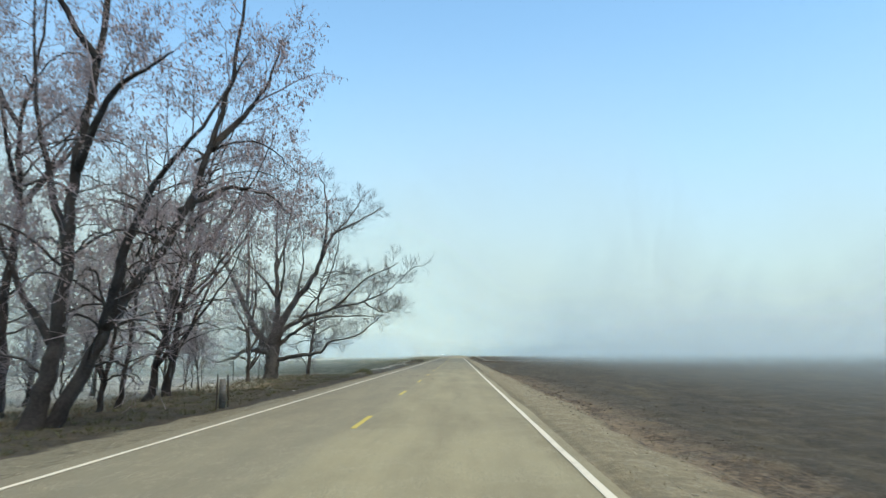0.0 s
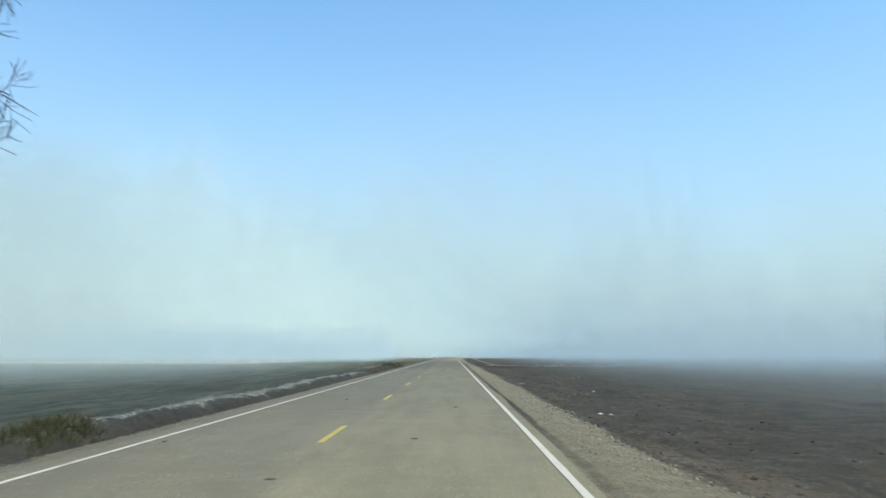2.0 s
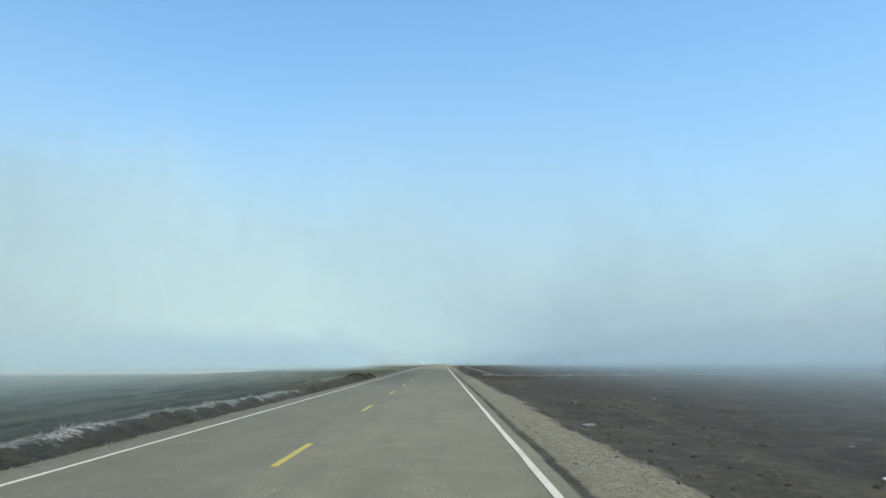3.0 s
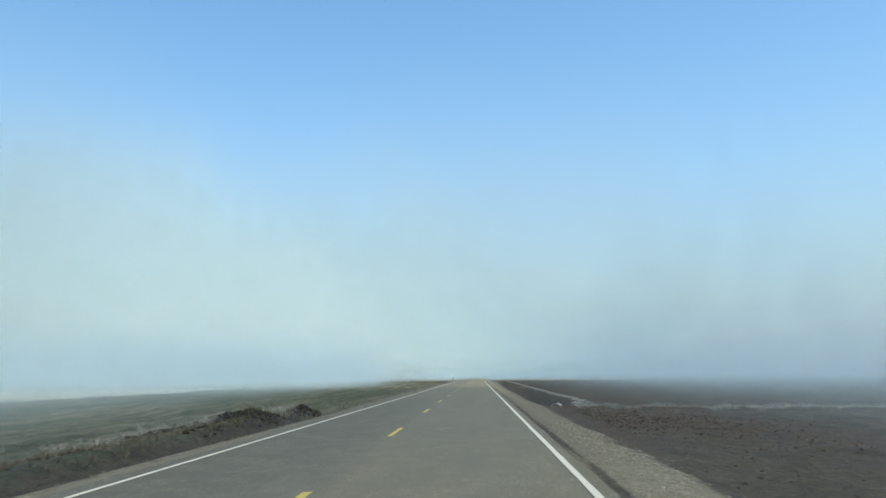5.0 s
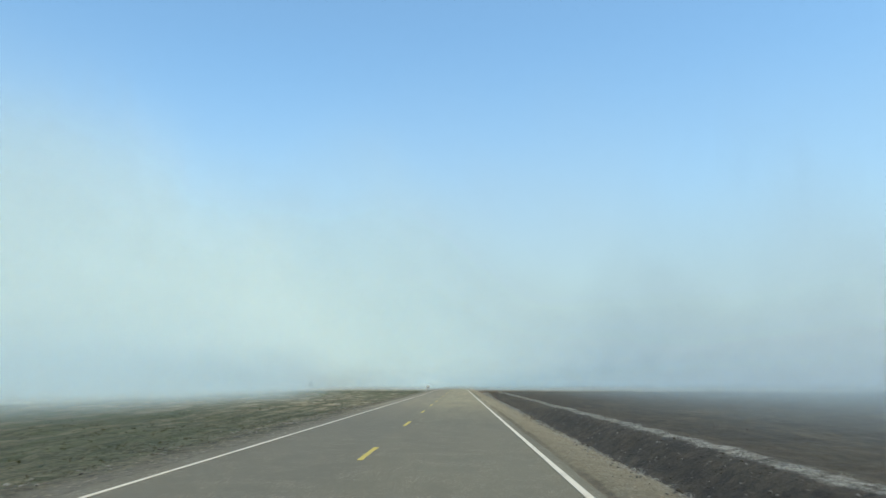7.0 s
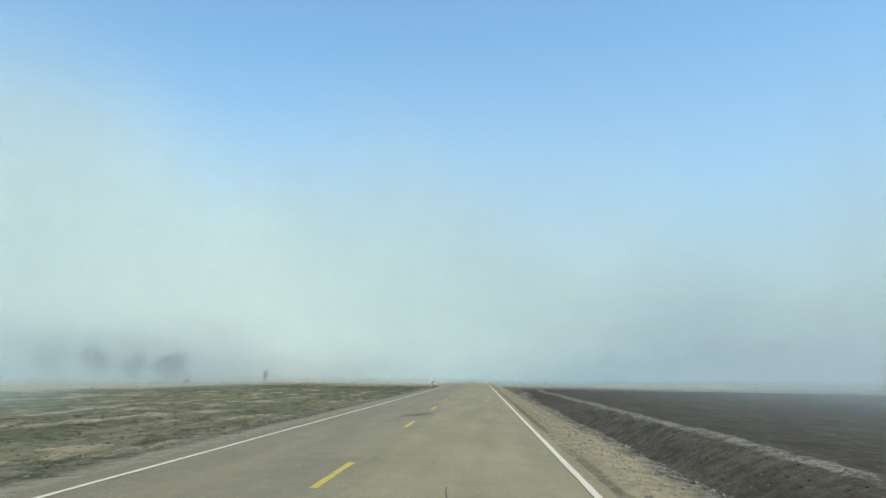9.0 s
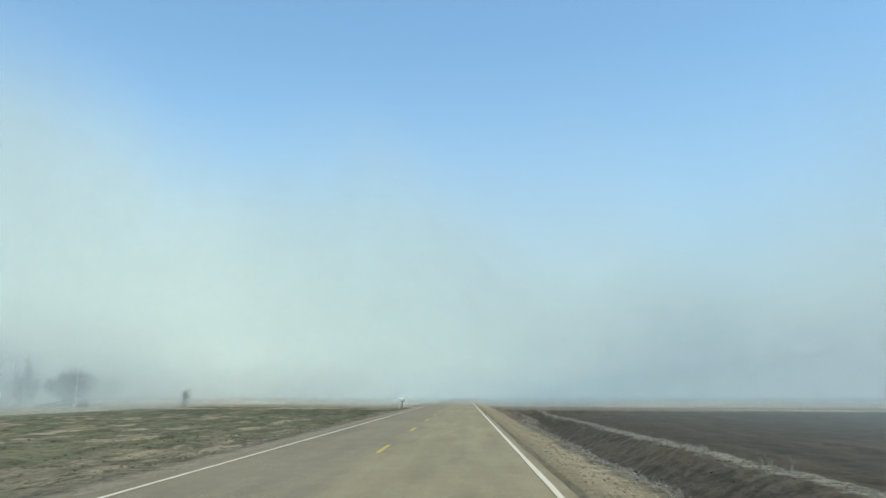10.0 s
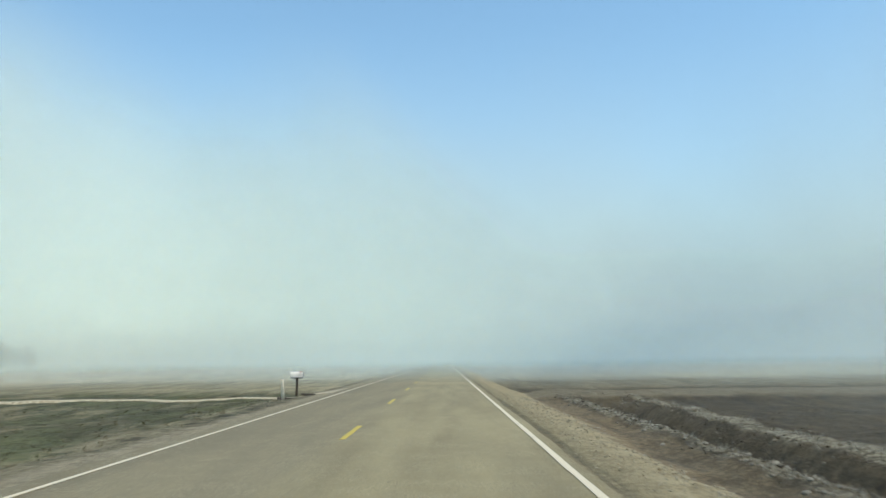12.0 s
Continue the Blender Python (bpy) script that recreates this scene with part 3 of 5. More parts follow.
def build_lines():
    for x, what in ((3.70, "solid white painted edge line on the asphalt"), (-3.0, "thin worn white painted edge line on the asphalt")):
        tagged(part("edge_line", strip(x, -40, 900, 0.108 if x > 0 else 0.078, 1.0), WHITE_LINE, smooth=False), what, "road line", kind="structure")
    shape = strip(0.0, 0.0, 3.05, 0.115, 0.25)
    first = None
    for k in range(-2, 48):
        if first is None:
            first = part("lane_dash", shape, YELLOW_LINE, smooth=False)
            tagged(first, "short yellow painted dash of the centre line", "road line", "dashes of the centre line", "structure")
            first.location = (0, 12.192 * k, 0)
        else:
            copy_thing(first, pose(0.012 * bump_at(k, 2, 0.7), 12.192 * k, 0))


build_ground()
build_road()
build_lines()


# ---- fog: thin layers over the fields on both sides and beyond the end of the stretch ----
# tints carry the light too: brighter left, dimmer right
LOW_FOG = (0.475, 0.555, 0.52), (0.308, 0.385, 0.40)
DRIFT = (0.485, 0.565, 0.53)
# tint lowered for the less lit fog before the farm
FARM_DRIFT_DIM = (0.42, 0.475, 0.445)
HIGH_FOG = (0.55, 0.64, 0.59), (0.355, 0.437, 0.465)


def fog_line(right, left, end, farm):
    """From far behind along the field to the right, round beyond the end of the stretch and back along the field to the left,
    clear of the trees and of the farm."""
    r = min(0.6 * right, 60)
    turn = [1.5708 * i / 8 for i in range(9)]
    ys = [end - r - 12 * k for k in range(int((end - r + 400) / 12))]
    out = [Vector((right, y)) for y in reversed(ys)]
    out += [Vector((right - r * (1 - math.cos(a)), end - r * (1 - math.sin(a)))) for a in turn[1:]]
    edge = -left - farm
    out += [Vector((edge + r * (1 - math.sin(a)), end - r * (1 - math.cos(a)))) for a in turn]
    out += [Vector((-left - 12 * (1 - ease(y, 50, 95)) - farm * ease(y, 150, 330), y)) for y in ys[1:]]
    return out


def build_fog():
    low = [(12, 356, 0.08), (15, 363, 0.09), (18.5, 371, 0.1), (23, 380, 0.11), (28, 390, 0.12), (34, 401, 0.13), (41, 414, 0.13), (50, 430, 0.13), (62, 450, 0.13), (78, 475, 0.14)]
    high = [(95, 522, 0.2), (118, 545, 0.2), (145, 575, 0.21), (180, 610, 0.21), (225, 660, 0.21), (285, 730, 0.21), (370, 830, 0.21)]
    for side, end, dense in low + high:
        tall = side > 80
        s = Shape()
        rise = 1.2 if tall else 0.32
        for p in fog_line(side, 0.9 * side, end, 0 if tall else 20):
            s.v += [(p.x, p.y, -1.2), (p.x, p.y, 1.5 + rise * max(side, abs(p.x)))]
        for i in range(len(s.v) // 2 - 1):
            s.f.append((2 * i, 2 * i + 2, 2 * i + 3, 2 * i + 1))
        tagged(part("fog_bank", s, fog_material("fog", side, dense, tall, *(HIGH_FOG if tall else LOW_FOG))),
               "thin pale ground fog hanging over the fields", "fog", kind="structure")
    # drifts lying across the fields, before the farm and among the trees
    # light set by tint: first drift brightened, the farm's dimmed
    mats = [drift_material("fog_drift", tuple(1.1 * c for c in DRIFT), -9, -17, 0.21), drift_material("fog_drift", FARM_DRIFT_DIM, -19, -31, 0.17),
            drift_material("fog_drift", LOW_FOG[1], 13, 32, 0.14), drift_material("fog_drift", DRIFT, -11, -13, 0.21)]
    rows = [(y, -8.5, -10, 0) for y in (186, 200, 208, 216, 224, 232, 238, 244, 250)] + [(y, -18, -9, 1) for y in (290, 295, 300, 305, 310, 315, 320, 325)]
    rows += [(y, 12.6, 12, 2) for y in (84, 99, 114, 129, 172, 186, 200, 214, 228, 242, 256, 270, 284)]
    lines = [([(x0 + dx * i, y + 0.003 * (dx * i) ** 2) for i in range(15)], k) for y, x0, dx, k in rows]
    lines += [([(x + 0.3 * math.sin(y / 7), y) for y in range(-60, 62, 6)], 3) for x in (-11.7, -13.0, -14.6, -16.2, -18.2, -20.5)]
    for line, k in lines:
        s = Shape()
        for x, y in line:
            s.v += [(x, y, -1.2), (x, y, (16.0, 16.0, 9.0, 24.0)[k])]
        for i in range(len(line) - 1):
            s.f.append((2 * i, 2 * i + 2, 2 * i + 3, 2 * i + 1))
        tagged(part("fog_bank", s, mats[k]), "thin pale drift of ground fog over the field", "fog", kind="structure")


build_fog()


# ---- trees ----
def wander(rnd, p, d, length, n, bend, lift):
    pts = [p.copy()]
    d = d.normalized()
    for i in range(n):
        d = (d + Vector((rnd.gauss(0, bend), rnd.gauss(0, bend), rnd.gauss(0, bend) + lift))).normalized()
        p = p + d * (length / n)
        pts.append(p)
    return pts


def limb_path(rnd, pts, cuts, wild):
    """A polyline with its corners rounded and small kinks."""
    out = []
    n = len(pts)
    for i in range(n - 1):
        p0, p1, p2, p3 = pts[max(i - 1, 0)], pts[i], pts[i + 1], pts[min(i + 2, n - 1)]
        for k in range(cuts):
            u = k / cuts
            q = 0.5 * ((2 * p1) + (p2 - p0) * u + (2 * p0 - 5 * p1 + 4 * p2 - p3) * u * u + (3 * p1 - p0 - 3 * p2 + p3) * u ** 3)
            if i or k:
                q = q + Vector((rnd.gauss(0, wild), rnd.gauss(0, wild), rnd.gauss(0, wild)))
            out.append(q)
    out.append(pts[-1])
    return out


def sprout(rnd, crown, leaves, path, radii, levels, first, count, reach, spread, lift, leafy, thin=0.0055):
    """Side branches along a path, and theirs in turn."""
    n = len(path)
    for c in range(count):
        u = first + (1 - first) * (c + rnd.random()) / count
        i = min(int(u * (n - 1)), n - 2)
        p, d = path[i].lerp(path[i + 1], u * (n - 1) - i), (path[i + 1] - path[i]).normalized()
        away = Vector((rnd.gauss(0, 1), rnd.gauss(0, 1), rnd.gauss(0, 1)))
        away = (away - d * away.dot(d)).normalized()
        length = reach * rnd.uniform(0.55, 1.15) * (1.1 - 0.55 * u)
        r = min(radii[i] * 0.55, 0.006 + length * 0.012)
        m = 5 if levels > 1 else 3
        pts = wander(rnd, p, d * rnd.uniform(0.4, 0.9) + away * spread, length, m, 0.1, lift)
        rs = [max(r * (1 - 0.75 * k / m), thin) for k in range(m + 1)]
        crown.tube(pts, rs, 5 if r > 0.03 else 3, cap=False)
        if levels > 1:
            sprout(rnd, crown, leaves, pts, rs, levels - 1, 0.2, max(int(count * 0.75), 4), reach * 0.54, spread, lift, leafy, thin)
        if leaves is not None:
            for _ in range(int(leafy) + (rnd.random() < leafy % 1)):
                # a small hanging cluster of withered leaves
                p = pts[rnd.randint(1, m)]
                if p.z < 3.2 + 2.0 * rnd.random():
                    continue
                for _ in range(rnd.randint(1, 4)):
                    q = p + Vector((rnd.gauss(0, 0.06), rnd.gauss(0, 0.06), -rnd.uniform(0, 0.14)))
                    a = Vector((rnd.gauss(0, 1), rnd.gauss(0, 1), rnd.gauss(0, 0.4))).normalized() * rnd.uniform(0.015, 0.032)
                    b = Vector((rnd.gauss(0, 0.3), rnd.gauss(0, 0.3), -1)).normalized() * rnd.uniform(0.06, 0.12)
                    leaves.poly(q, q + a + b * 0.45, q + b, q - a + b * 0.5)


def tree(seed, at, limbs, label, group, reach=2.2, count=7, levels=3, lift=0.03, leafy=0.0, spread=0.9, thin=0.0055, bark=None):
    """limbs: rows of (radius at its start, radius at its end, points from the base in metres)."""
    rnd = random.Random(seed)
    base = thing("tree", pose(*at), label, "tree", group)
    trunk, crown, leaves = Shape(), Shape(), Shape() if leafy else None
    for k, (r0, r1, pts) in enumerate(limbs):
        path = limb_path(rnd, [Vector(p) for p in pts], 5, 0.02 + 0.05 * min(r0, 0.3))
        n = len(path)
        radii = [r0 + (r1 - r0) * (i / (n - 1)) ** 0.62 for i in range(n)]
        if k == 0:
            for i in range(min(4, n)):
                radii[i] *= 1.0 + 0.35 * (1 - i / 4) ** 2
        trunk.tube(path, radii, 12 if r0 > 0.2 else 7)
        if pts[-1][2] > 2.6 or k:
            minor = levels == 3 and r0 < 0.045
            sprout(rnd, crown, leaves, path, radii, 2 if minor else levels, 0.25 if k else (0.65 if r0 > 0.4 else 0.3), max(4, int(0.6 * count)) if minor else count, reach * (0.75 if minor else 1), spread, lift, leafy, thin)
    part("trunk", trunk, bark or BARK, base, "furrowed grey bark" if bark else "dark furrowed bark")
    part("crown", crown, DARK_TWIG if bark else TWIG, base, "bare grey twigs")
    if leafy:
        part("leaves", leaves, DEAD_LEAF, base, "withered brown leaves", smooth=False)
    return base


def spread_tree():
    """The old spreading tree by the fence; its limbs in a plane across the road, with depth added."""
    def at(depth, *rows, start=0.0):
        n = len(rows)
        return [(x * 0.0235, start + (depth - start) * i / max(n - 1, 1), z * 0.0235) for i, (x, z) in enumerate(rows)]

    limbs = [
        (0.52, 0.40, at(0, (0, -8), (2, 50), (8, 105), (18, 165))),
        (0.30, 0.03, at(1.5, (18, 150), (62, 230), (110, 300), (135, 360), (165, 430), (225, 465), (305, 510))),
        (0.13, 0.02, at(-2.0, (135, 360), (155, 450), (156, 550), (140, 582), start=0.75)),
        (0.11, 0.02, at(2.2, (165, 430), (205, 480), (245, 550), start=1.0)),
        (0.22, 0.02, at(0.4, (20, 140), (85, 180), (175, 210), (265, 290), (365, 342))),
        (0.11, 0.015, at(0.9, (175, 210), (260, 228), (330, 262), (387, 310), start=0.2)),
        (0.07, 0.012, at(1.6, (260, 228), (310, 200), (350, 205), start=0.6)),
        (0.18, 0.02, at(2.5, (15, 100), (60, 140), (125, 182), (205, 190), (315, 192))),
        (0.19, 0.025, at(-1.0, (12, 62), (85, 74), (145, 84), (175, 112), (255, 132), (325, 190))),
        (0.27, 0.02, at(2.0, (12, 110), (10, 222), (0, 322), (-5, 402), (-12, 522), (-24, 640))),
        (0.12, 0.02, at(2.4, (0, 322), (20, 402), (36, 452), (74, 464), start=0.8)),
        (0.14, 0.02, at(-2.2, (10, 222), (35, 302), (46, 402), (95, 590), start=0.4)),
        (0.30, 0.03, at(-1.5, (-2, 95), (-55, 162), (-85, 242), (-145, 352), (-215, 392), (-275, 412))),
        (0.16, 0.02, at(2.6, (-70, 192), (-76, 302), (-90, 432), (-110, 552), (-145, 660), start=-0.45)),
        (0.13, 0.02, at(-2.8, (8, 240), (-25, 292), (-75, 342), (-155, 372), (-255, 392), start=0.5)),
        (0.10, 0.015, at(2.8, (62, 230), (75, 330), (70, 450), (92, 545), start=0.25)),
        (0.11, 0.015, at(-2.6, (-55, 162), (-35, 270), (-45, 380), (-52, 500), start=-0.3)),
        (0.09, 0.015, at(0.6, (-145, 352), (-165, 440), (-195, 560), start=-0.9)),
        (0.09, 0.015, at(-1.4, (85, 180), (150, 260), (190, 350), (200, 430), start=-0.6)),
        (0.20, 0.03, at(0.8, (-8, 82), (-75, 90), (-115, 67), (-180, 62), (-215, 102), (-275, 157))),
    ]
    rnd = random.Random(19)
    for k in range(26):
        r0, r1, pts = limbs[(4, 5, 7, 8, 1, 12, 19, 6)[k % 8]]
        i = rnd.randint(1, len(pts) - 2)
        x, y, z = (p + (q - p) * rnd.random() for p, q in zip(pts[i], pts[i + 1]))
        turn, long, rise = rnd.uniform(0, 6.28), rnd.uniform(1.0, 2.0), rnd.uniform(-0.35, 0.6)
        limbs.append((0.044, 0.01, [(x, y, z)] + [(x + math.cos(turn) * long * u, y + math.sin(turn) * long * u * 0.8, z + long * (rise * u + 0.15 * math.sin(3 * u)) + rnd.gauss(0, 0.05)) for u in (0.3, 0.6, 0.85, 1.0)]))
    tree(11, (-10.5, 35.75, -0.35), limbs, "old spreading bare tree with thick trunk and low boughs", "roadside trees", reach=2.0, count=10, levels=3, lift=0.07, spread=0.85, thin=0.007, bark=GREY_BARK)


spread_tree()


def straight_tree(seed, at, tall, radius, lean, forks, boughs=0, **more):
    """A slender tree: a leaning stem and forks off it."""
    rnd = random.Random(seed * 7 + 1)
    lx, ly = lean
    stem = [(lx * u * tall + rnd.gauss(0, 0.012 * tall) * u, ly * u * tall + rnd.gauss(0, 0.012 * tall) * u, u * tall - 0.1) for u in (0, 0.12, 0.28, 0.45, 0.62, 0.8, 1.0)]
    limbs = [(radius, 0.02, stem)]
    for k in range(forks):
        i = rnd.randint(1, 4)
        x, y, z = stem[i]
        a, long = rnd.uniform(0, 6.28), tall * rnd.uniform(0.28, 0.45)
        dx, dy = math.cos(a) * long * 0.5 + lx * long, math.sin(a) * long * 0.5 + ly * long
        limbs.append((radius * (0.55 - 0.07 * i), 0.014, [(x, y, z), (x + dx * 0.45, y + dy * 0.45, z + long * 0.35), (x + dx * 0.8, y + dy * 0.8, z + long * 0.7), (x + dx, y + dy, z + long)]))
    for k in range(boughs):
        i = rnd.randint(1, 4)
        u = rnd.random()
        x, y, z = (a + (b - a) * u for a, b in zip(stem[i], stem[i + 1]))
        a, long = rnd.choice((0.0, 0.0, 3.14, rnd.uniform(0, 6.28))) + rnd.gauss(0, 0.5), tall * rnd.uniform(0.16, 0.32)
        sag = rnd.uniform(-0.25, 0.15)
        limbs.append((0.04, 0.01, [(x, y, z)] + [(x + math.cos(a) * long * v, y + math.sin(a) * long * v, z + long * (0.25 * math.sin(2.6 * v) + sag * v)) for v in (0.3, 0.6, 0.85, 1.0)]))
    return tree(seed, at, limbs, **more)


ROADSIDE = "roadside trees"


def layered_tree():
    """A slim tree whose long boughs spread out nearly level."""
    rnd = random.Random(210)
    stem = [(0, 0, -0.1), (0.15, 0.05, 1.5), (0.35, 0.1, 3.2), (0.6, 0.1, 5.2), (0.85, 0.2, 7.0), (1.3, 0.2, 8.8), (1.7, 0.3, 10.4)]
    limbs = [(0.19, 0.02, stem), (0.06, 0.012, [(0.05, 0, 0.5), (-0.3, 0.1, 1.1), (-0.7, 0.2, 1.7), (-1.0, 0.2, 2.3)])]
    for k in range(30):
        z = 1.9 + 6.6 * (k + rnd.random()) / 30
        x = 0.1 + 0.12 * z
        a = rnd.choice((0.0, 0.0, 3.14, rnd.uniform(0, 6.28))) + rnd.gauss(0, 0.5)
        long = rnd.uniform(0.6, 1.1) * (4.6 - 0.34 * abs(z - 4.5))
        rise = rnd.uniform(-0.1, 0.3)
        pts = [(x, 0.1, z)] + [(x + math.cos(a) * long * u + rnd.gauss(0, 0.08), 0.1 + math.sin(a) * long * u + rnd.gauss(0, 0.08), z + long * (rise * u + 0.12 * math.sin(3.1 * u)) + rnd.gauss(0, 0.06)) for u in (0.3, 0.6, 0.85, 1.0)]
        limbs.append((rnd.uniform(0.035, 0.06), 0.01, pts))
    tree(21, (-10.35, 47.6, -0.3), limbs, "slim bare tree with level boughs at the frosty field", ROADSIDE, reach=1.35, count=12, levels=2, lift=0.02, thin=0.007, bark=GREY_BARK)


layered_tree()
straight_tree(22, (-10.8, 31.3, -0.3), 7.4, 0.16, (0.0, 0.02), 10, boughs=14, label="small bare tree beside the wire fence", group=ROADSIDE, reach=1.7, count=9, bark=GREY_BARK)
LEANING = "slender leaning tree with withered brown leaves by the road"
straight_tree(23, (-9.95, 15.8, -0.3), 13.0, 0.21, (0.15, 0.05), 9, boughs=16, label=LEANING, group=ROADSIDE, reach=2.0, count=7, leafy=1.8)
straight_tree(24, (-9.2, 12.2, -0.3), 12.0, 0.18, (0.19, 0.06), 8, boughs=16, label=LEANING, group=ROADSIDE, reach=1.9, count=7, leafy=1.8)
straight_tree(25, (-9.1, 9.6, -0.3), 9.0, 0.11, (0.12, 0.05), 6, boughs=10, label="thin young tree with withered leaves in the thicket", group=ROADSIDE, reach=1.6, count=7, leafy=0.6)
straight_tree(26, (-8.7, 7.4, -0.3), 8.5, 0.10, (0.15, 0.0), 6, boughs=10, label="thin young tree with withered leaves in the thicket", group=ROADSIDE, reach=1.6, count=7, leafy=0.6)
straight_tree(27, (-11.3, 6.6, -0.3), 14.0, 0.24, (0.02, 0.0), 10, boughs=14, label="tall upright tree with withered leaves in the thicket", group=ROADSIDE, reach=2.2, count=8, leafy=1.7)

STEMS = [
    (0.30, 0.07, [(0.0, 0, -0.15), (0.25, 0.1, 1.0), (0.45, 0.2, 2.2), (0.55, 0.3, 4.5), (0.6, 0.4, 7.0), (0.9, 0.6, 9.5), (1.1, 0.6, 13.5)]),
    (0.25, 0.03, [(0.3, 0.3, -0.15), (0.9, 0.6, 1.2), (1.6, 0.9, 2.9), (2.6, 1.4, 4.7), (3.6, 1.7, 7.4), (4.1, 1.9, 10.0), (4.5, 2.2, 13.0)]),
    (0.20, 0.02, [(1.4, 0.8, 2.5), (1.9, 0.4, 4.2), (2.7, 0.2, 6.0), (3.9, 0.1, 7.5), (5.0, 0.3, 9.6)]),
    (0.16, 0.02, [(0.55, 0.3, 4.5), (-0.4, 0.9, 6.5), (-1.0, 1.0, 9.0), (-1.4, 1.4, 12.0)]),
    (0.15, 0.02, [(0.6, 0.4, 6.5), (1.6, -0.2, 8.2), (2.6, -0.5, 8.8), (3.4, -0.7, 9.2)]),
    (0.14, 0.02, [(3.6, 1.7, 7.4), (4.2, 2.6, 8.6), (4.8, 3.0, 9.8), (5.1, 3.3, 11.2)]),
    (0.14, 0.02, [(0.4, 0.2, 2.0), (-0.8, 0.5, 3.6), (-1.8, 0.6, 5.8), (-2.3, 0.7, 8.0)]),
    (0.12, 0.02, [(2.9, 1.5, 5.6), (3.8, 2.4, 6.4), (4.8, 2.9, 6.4), (5.5, 3.2, 5.8)]),
    (0.12, 0.02, [(0.9, 0.6, 9.5), (0.1, -0.2, 11.0), (-0.3, -0.6, 13.0), (-0.4, -0.8, 15.0)]),
]
low_rnd = random.Random(77)
for k in range(16):
    r0, r1, pts = STEMS[k % 2]
    i = low_rnd.randint(1, 3)
    x, y, z = (p + (q - p) * low_rnd.random() for p, q in zip(pts[i], pts[i + 1]))
    turn, long, sag = low_rnd.choice((0.0, 0.4, 3.14, 2.7, -1.2, 1.4)) + low_rnd.gauss(0, 0.35), low_rnd.uniform(1.8, 3.6), low_rnd.uniform(-0.3, 0.25)
    STEMS.append((0.044, 0.012, [(x, y, z)] + [(x + math.cos(turn) * long * u, y + math.sin(turn) * long * u, z + long * (0.3 * math.sin(2.8 * u) + sag * u)) for u in (0.3, 0.6, 0.85, 1.0)]))
tree(31, (-8.25, 2.9, -0.3), STEMS, "large many-stemmed tree with withered brown leaves by the road", ROADSIDE, reach=2.3, count=9, leafy=2.2)

rnd = random.Random(5)
for k, (x, y) in enumerate(((-13.5, 12.0), (-15.5, 8.0), (-14.0, 18.0), (-17.0, 14.5), (-13.0, 23.5), (-16.5, 22.0), (-19.0, 28.0))):
    straight_tree(40 + k, (x, y, -0.4), rnd.uniform(7.5, 11.5), rnd.uniform(0.09, 0.15), (rnd.uniform(-0.02, 0.12), rnd.uniform(-0.05, 0.08)), 6, boughs=8,
                  label="slim tree of the thicket with withered leaves", group=ROADSIDE, reach=1.8, count=8, leafy=0.4 if y < 20 else 0.2)
for k, (x, y) in enumerate(((-9.6, 5.2), (-10.4, 11.0), (-11.4, 15.0), (-10.9, 20.5), (-12.4, 26.0), (-9.4, 18.4), (-11.6, 38.5), (-8.4, 4.6))):
    straight_tree(140 + k, (x, y, -0.35), rnd.uniform(2.6, 4.6), 0.035, (rnd.uniform(-0.1, 0.25), rnd.uniform(-0.1, 0.1)), 9,
                  label="low leafless brush under the roadside trees", group="brush under the trees", reach=1.5, count=8, levels=2, lift=-0.02, spread=1.2)


# ---- materials of the smaller things ----
FROST_GRASS = mottled("frosted_grass", (0.17, 0.17, 0.14), (0.46, 0.45, 0.385), 3, 0.9, 0.1, 0.01, islands=0.6)
DRY_GRASS = mottled("dry_grass", (0.06, 0.054, 0.036), (0.235, 0.205, 0.14), 3, 0.9, 0.1, 0.01, islands=0.6)
GREEN_GRASS = mottled("winter_grass", (0.03, 0.038, 0.014), (0.12, 0.12, 0.055), 3, 0.9, 0.1, 0.01, islands=0.6)
CLOD = mottled("soil_clod", (0.026, 0.021, 0.0125), (0.085, 0.069, 0.042), 12, 0.95, 0.5, 0.01, islands=0.4)
RIME = mottled("frosted_soil", (0.045, 0.042, 0.033), (0.3, 0.29, 0.24), 12, 0.95, 0.5, 0.01, islands=0.6)
HEAP = mottled("black_earth", (0.007, 0.007, 0.005), (0.035, 0.032, 0.023), 12, 0.95, 0.5, 0.01, islands=0.4)
STONE = mottled("gravel_stone", (0.15, 0.135, 0.092), (0.42, 0.38, 0.27), 10, 0.9, 0.3, 0.005, islands=0.6)
STEEL = mottled("weathered_steel", (0.03, 0.028, 0.026), (0.09, 0.075, 0.06), 30, 0.7, 0.3, 0.003, metal=0.4)
GREY_WOOD = mottled("weathered_wood", (0.07, 0.064, 0.056), (0.2, 0.185, 0.16), 18, 0.9, 0.5, 0.006)
PALE_WOOD = mottled("bleached_wood", (0.36, 0.34, 0.28), (0.58, 0.55, 0.46), 14, 0.9, 0.4, 0.005)
EVERGREEN = mottled("evergreen_leaf", (0.019, 0.025, 0.016), (0.068, 0.08, 0.052), 6, 0.8, 0.2, 0.01, islands=0.6)
CONCRETE = mottled("weathered_concrete", (0.14, 0.136, 0.12), (0.33, 0.32, 0.285), 9, 0.9, 0.4, 0.008)
FALLEN_LEAF = mottled("fallen_leaf", (0.045, 0.034, 0.024), (0.14, 0.105, 0.072), 6, 0.9, 0.2, 0.01, islands=0.7)
